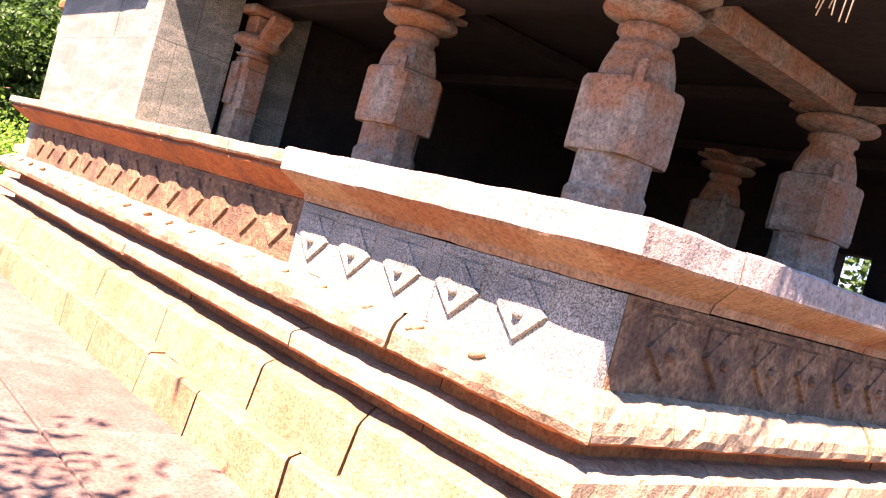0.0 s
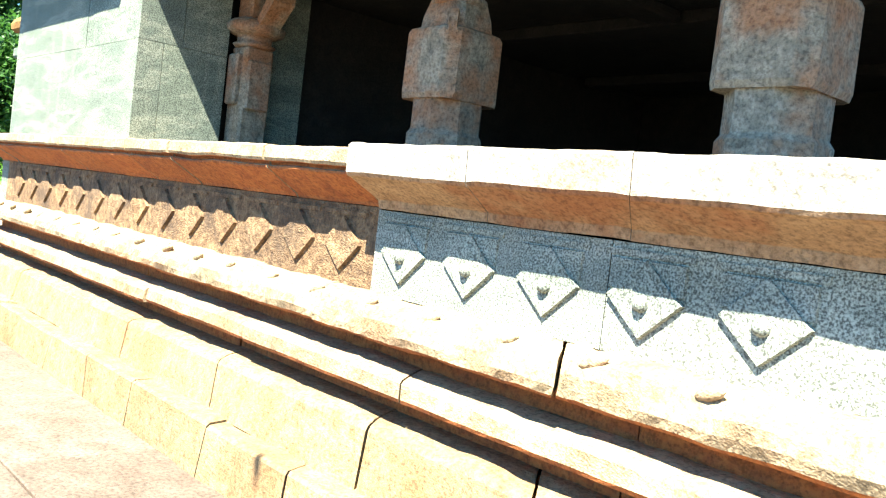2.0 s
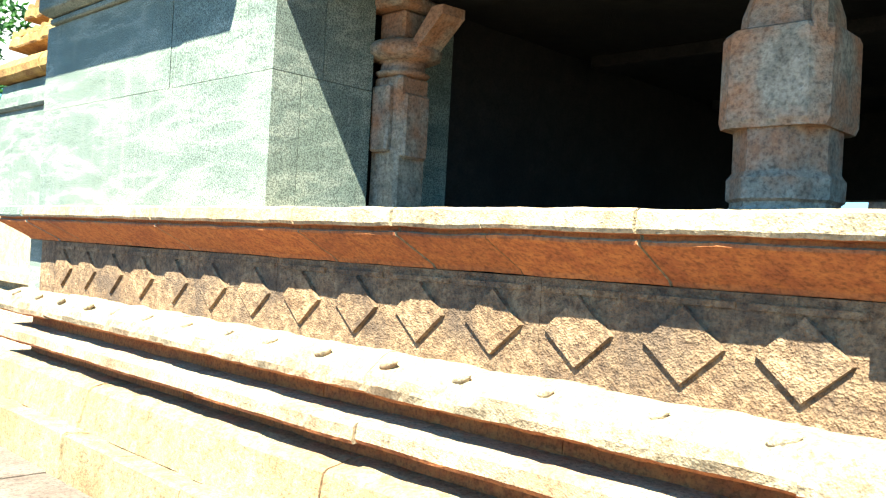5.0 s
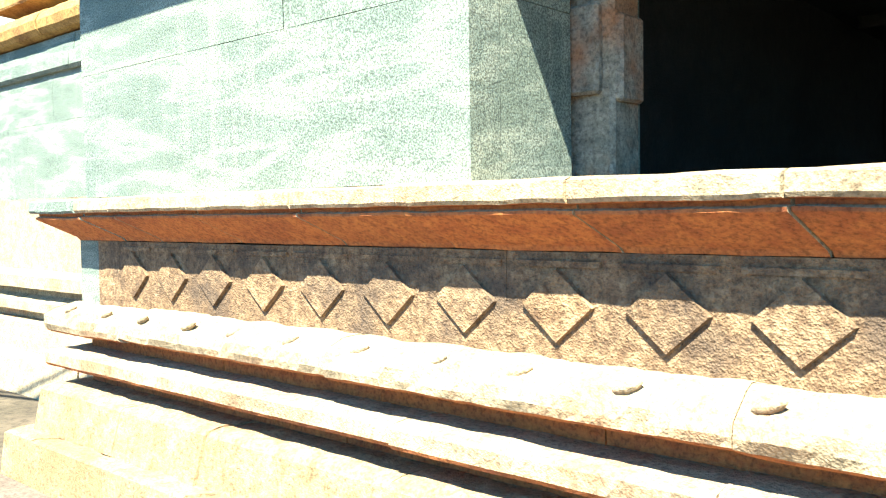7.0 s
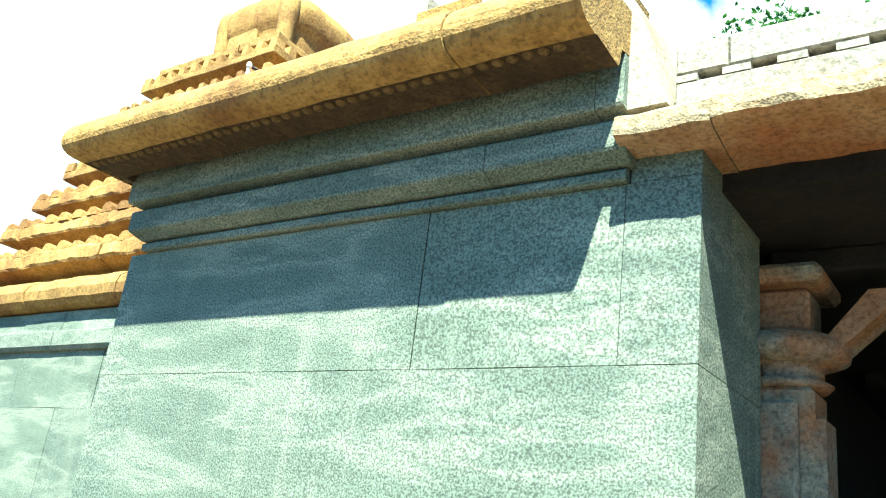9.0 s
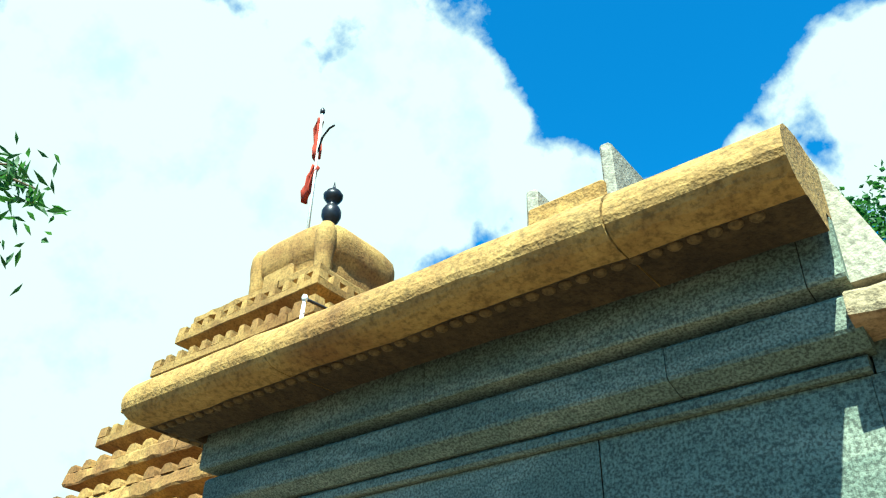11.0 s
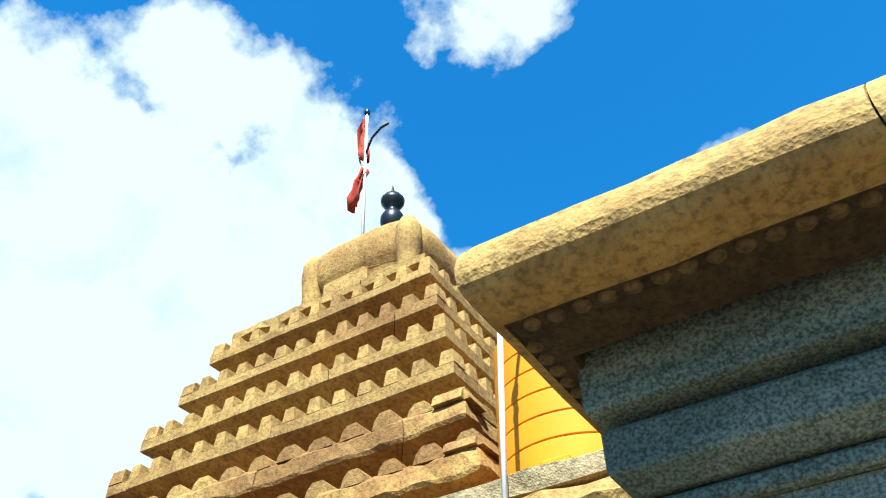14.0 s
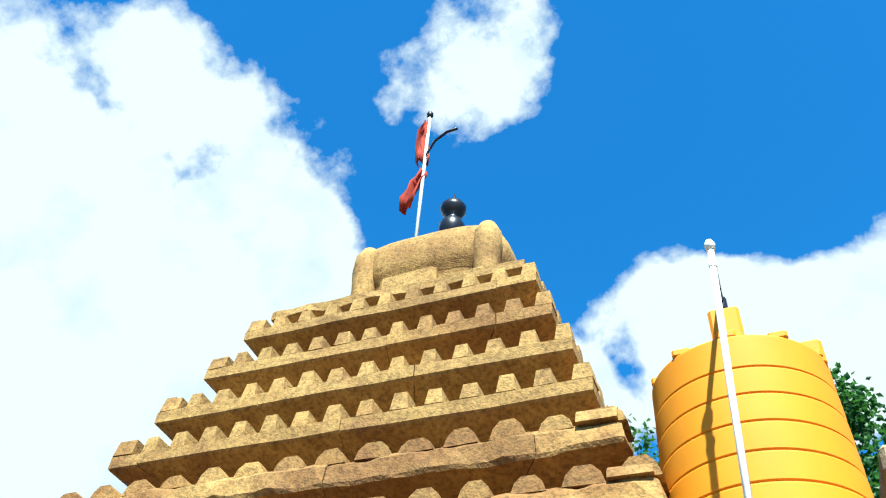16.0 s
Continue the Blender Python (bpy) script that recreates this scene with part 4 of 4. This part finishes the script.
def tree(x, y, height, spread, seed, n=5000, leaf=0.16, label="leafy green tree behind the temple", base=None, lo=0.32, hi=0.92):
    rng = random.Random(seed)
    z0 = GROUND - 0.05 if base is None else base
    t = thing("tree", label, "tree", (x, y, z0))
    top = Vector((x + rng.uniform(-0.3, 0.3), y, z0 + height * 0.6))
    part("trunk", tube("trunk", BARK, [(x, y, z0), (x + 0.1, y, z0 + height * 0.3), top], [height * 0.03, height * 0.022, height * 0.014], 10), t)
    tips = []
    for i in range(14):
        a = rng.uniform(0, 6.28)
        s = Vector((x, y, z0 + height * rng.uniform(0.22, 0.58)))
        e = Vector((x + math.cos(a) * spread * rng.uniform(0.4, 0.8), y + math.sin(a) * spread * rng.uniform(0.4, 0.8), z0 + height * rng.uniform(lo, hi)))
        m = s.lerp(e, 0.5) + Vector((0, 0, height * 0.03))
        part("limb", tube("limb", BARK, [s, m, e], [height * 0.012, height * 0.008, height * 0.003], 6), t)
        tips += [e, m, s.lerp(e, 0.75)]
    tips.append(Vector((x, y, z0 + height * 0.8)))
    clumps = []
    for p in tips:
        for _ in range(4):
            clumps.append((p + Vector((rng.gauss(0, 1), rng.gauss(0, 1), rng.gauss(0, 0.7))) * spread * 0.22, spread * rng.uniform(0.10, 0.24)))
    spots = []
    for _ in range(n):
        c, r = rng.choice(clumps)
        d = Vector((rng.gauss(0, 1), rng.gauss(0, 1), rng.gauss(0, 1))).normalized()
        spots.append(c + d * r * rng.uniform(0.5, 1.0))
    tagged(part("crown", leaves_mesh("crown", LEAF, spots, leaf, rng), t), kind="stuff")
    return t


def reaching_tree(foot, limbs, seed, label, size=0.14):
    """A tree beside the path: a trunk, long limbs given point by point, and slender leaves along their last stretch (count, spread)."""
    rng = random.Random(seed)
    t = thing("tree", label, "tree", foot)
    head = Vector(limbs[0][0][0])
    f = Vector(foot)
    part("trunk", tube("trunk", BARK, [f, f.lerp(head, 0.5) + Vector((0.15, 0, 0)), head], [0.2, 0.15, 0.09], 12), t)
    for pts, n, wide in limbs:
        pts = [Vector(p) for p in pts]
        part("limb", tube("limb", BARK, pts, [0.045 * (1 - i / (len(pts) - 1)) ** 2 + 0.003 for i in range(len(pts))], 7), t)
        spots = []
        for i in range(n):
            k = rng.randrange(max(0, len(pts) - 3), len(pts) - 1)
            p = pts[k].lerp(pts[k + 1], rng.random())
            spots.append(p + Vector((rng.gauss(0, wide), rng.gauss(0, wide), rng.gauss(-0.04, wide * 0.9))))
        tagged(part("foliage", leaves_mesh("foliage", LEAF, spots, size, rng, 0.17), t), kind="stuff")


reaching_tree((-13.5, -2.6, GROUND - 0.05), [
    ([(-13.0, -2.0, 4.0), (-11.4, -0.3, 5.0), (-9.40, 0.83, 4.18), (-9.05, 1.13, 3.95), (-8.76, 1.24, 3.77)], 170, 0.06),
    ([(-13.0, -2.0, 4.0), (-11.4, -0.2, 4.8), (-9.49, 0.88, 4.04), (-9.20, 1.17, 3.80), (-8.97, 1.27, 3.65)], 190, 0.06),
    ([(-13.0, -2.0, 4.0), (-11.6, -0.2, 4.9), (-9.60, 0.88, 4.17), (-9.24, 1.13, 4.05), (-8.92, 1.24, 3.95)], 170, 0.067)],
    8, "leafy tree with drooping slender-leaved branches over the path", 0.066)
reaching_tree((-1.6, -5.4, GROUND - 0.05), [
    ([(-1.7, -4.6, 3.2), (-2.0, -2.8, 3.9), (-2.2, -1.6, 3.9), (-2.3, -1.0, 3.7)], 380, 0.34),
    ([(-1.7, -4.6, 3.2), (-1.5, -2.8, 4.0), (-1.5, -1.7, 4.0), (-1.6, -1.1, 3.8)], 380, 0.34)],
    18, "leafy tree that shades the paving beside the platform", 0.16)


tree(-21.0, 4.3, 7.4, 3.0, 1, 44000, 0.14)
tree(-24.0, 3.4, 7.0, 3.6, 2, 20000, 0.16)
tree(-29.0, 5.2, 8.6, 4.0, 3, 20000, 0.2)
for i, (x, y, h) in enumerate(((-13.2, 17.6, 12.3), (-10.6, 17.0, 12.2), (-8.2, 17.5, 12.4), (-5.8, 17.0, 12.5), (-3.4, 17.6, 13.0), (-0.8, 18.0, 13.6))):
    tree(x, y, h * 0.955, 4.3, 30 + i, 64000, 0.13, lo=0.66, hi=0.90)
tree(-19.2, 3.3, 3.9, 2.5, 7, 16000, 0.14, lo=0.15, hi=0.8)
tree(-3.0, 13.0, 5.0, 3.0, 6, 12000, 0.14)


def bush(x, y, r, seed):
    rng = random.Random(seed)
    b = thing("bush", "bright green low bush beside the platform", "bush", (x, y, GROUND - 0.03))
    stems = []
    for i in range(7):
        a = i * 0.9
        part("stem", tube("stem", BARK, [(x, y, GROUND - 0.05), (x + math.cos(a) * r * 0.5, y + math.sin(a) * r * 0.5, GROUND + r * 0.8)], [0.012, 0.005], 5), b)
    spots = [Vector((x, y, GROUND + r * 0.6)) + Vector((rng.gauss(0, 0.45), rng.gauss(0, 0.45), rng.gauss(0, 0.35))) * r for _ in range(1500)]
    tagged(part("foliage", leaves_mesh("foliage", BUSHLEAF, [s for s in spots if s.z > GROUND], 0.09, rng), b), kind="stuff")


bush(-15.5, 3.6, 0.9, 11)
bush(-16.8, 4.6, 1.0, 12)

# ---- dry garland at the corner of the eave ----
garland = thing("dry_garland", "dry straw garland strands hanging from the eave corner", "garland", (-1.0, 2.25, 3.03))
rng = random.Random(9)
for i in range(9):
    x, y = -0.96 + rng.uniform(-0.03, 0.05), 2.345 + rng.uniform(-0.03, 0.03)
    low = 2.33 + rng.uniform(0, 0.12)
    part("strand", tube("strand", STRAW, [(x, y, 3.04), (x + rng.uniform(-0.02, 0.02), y - 0.03, 2.7), (x + rng.uniform(-0.04, 0.04), y - 0.08, low)], [0.004, 0.004, 0.002], 5), garland)
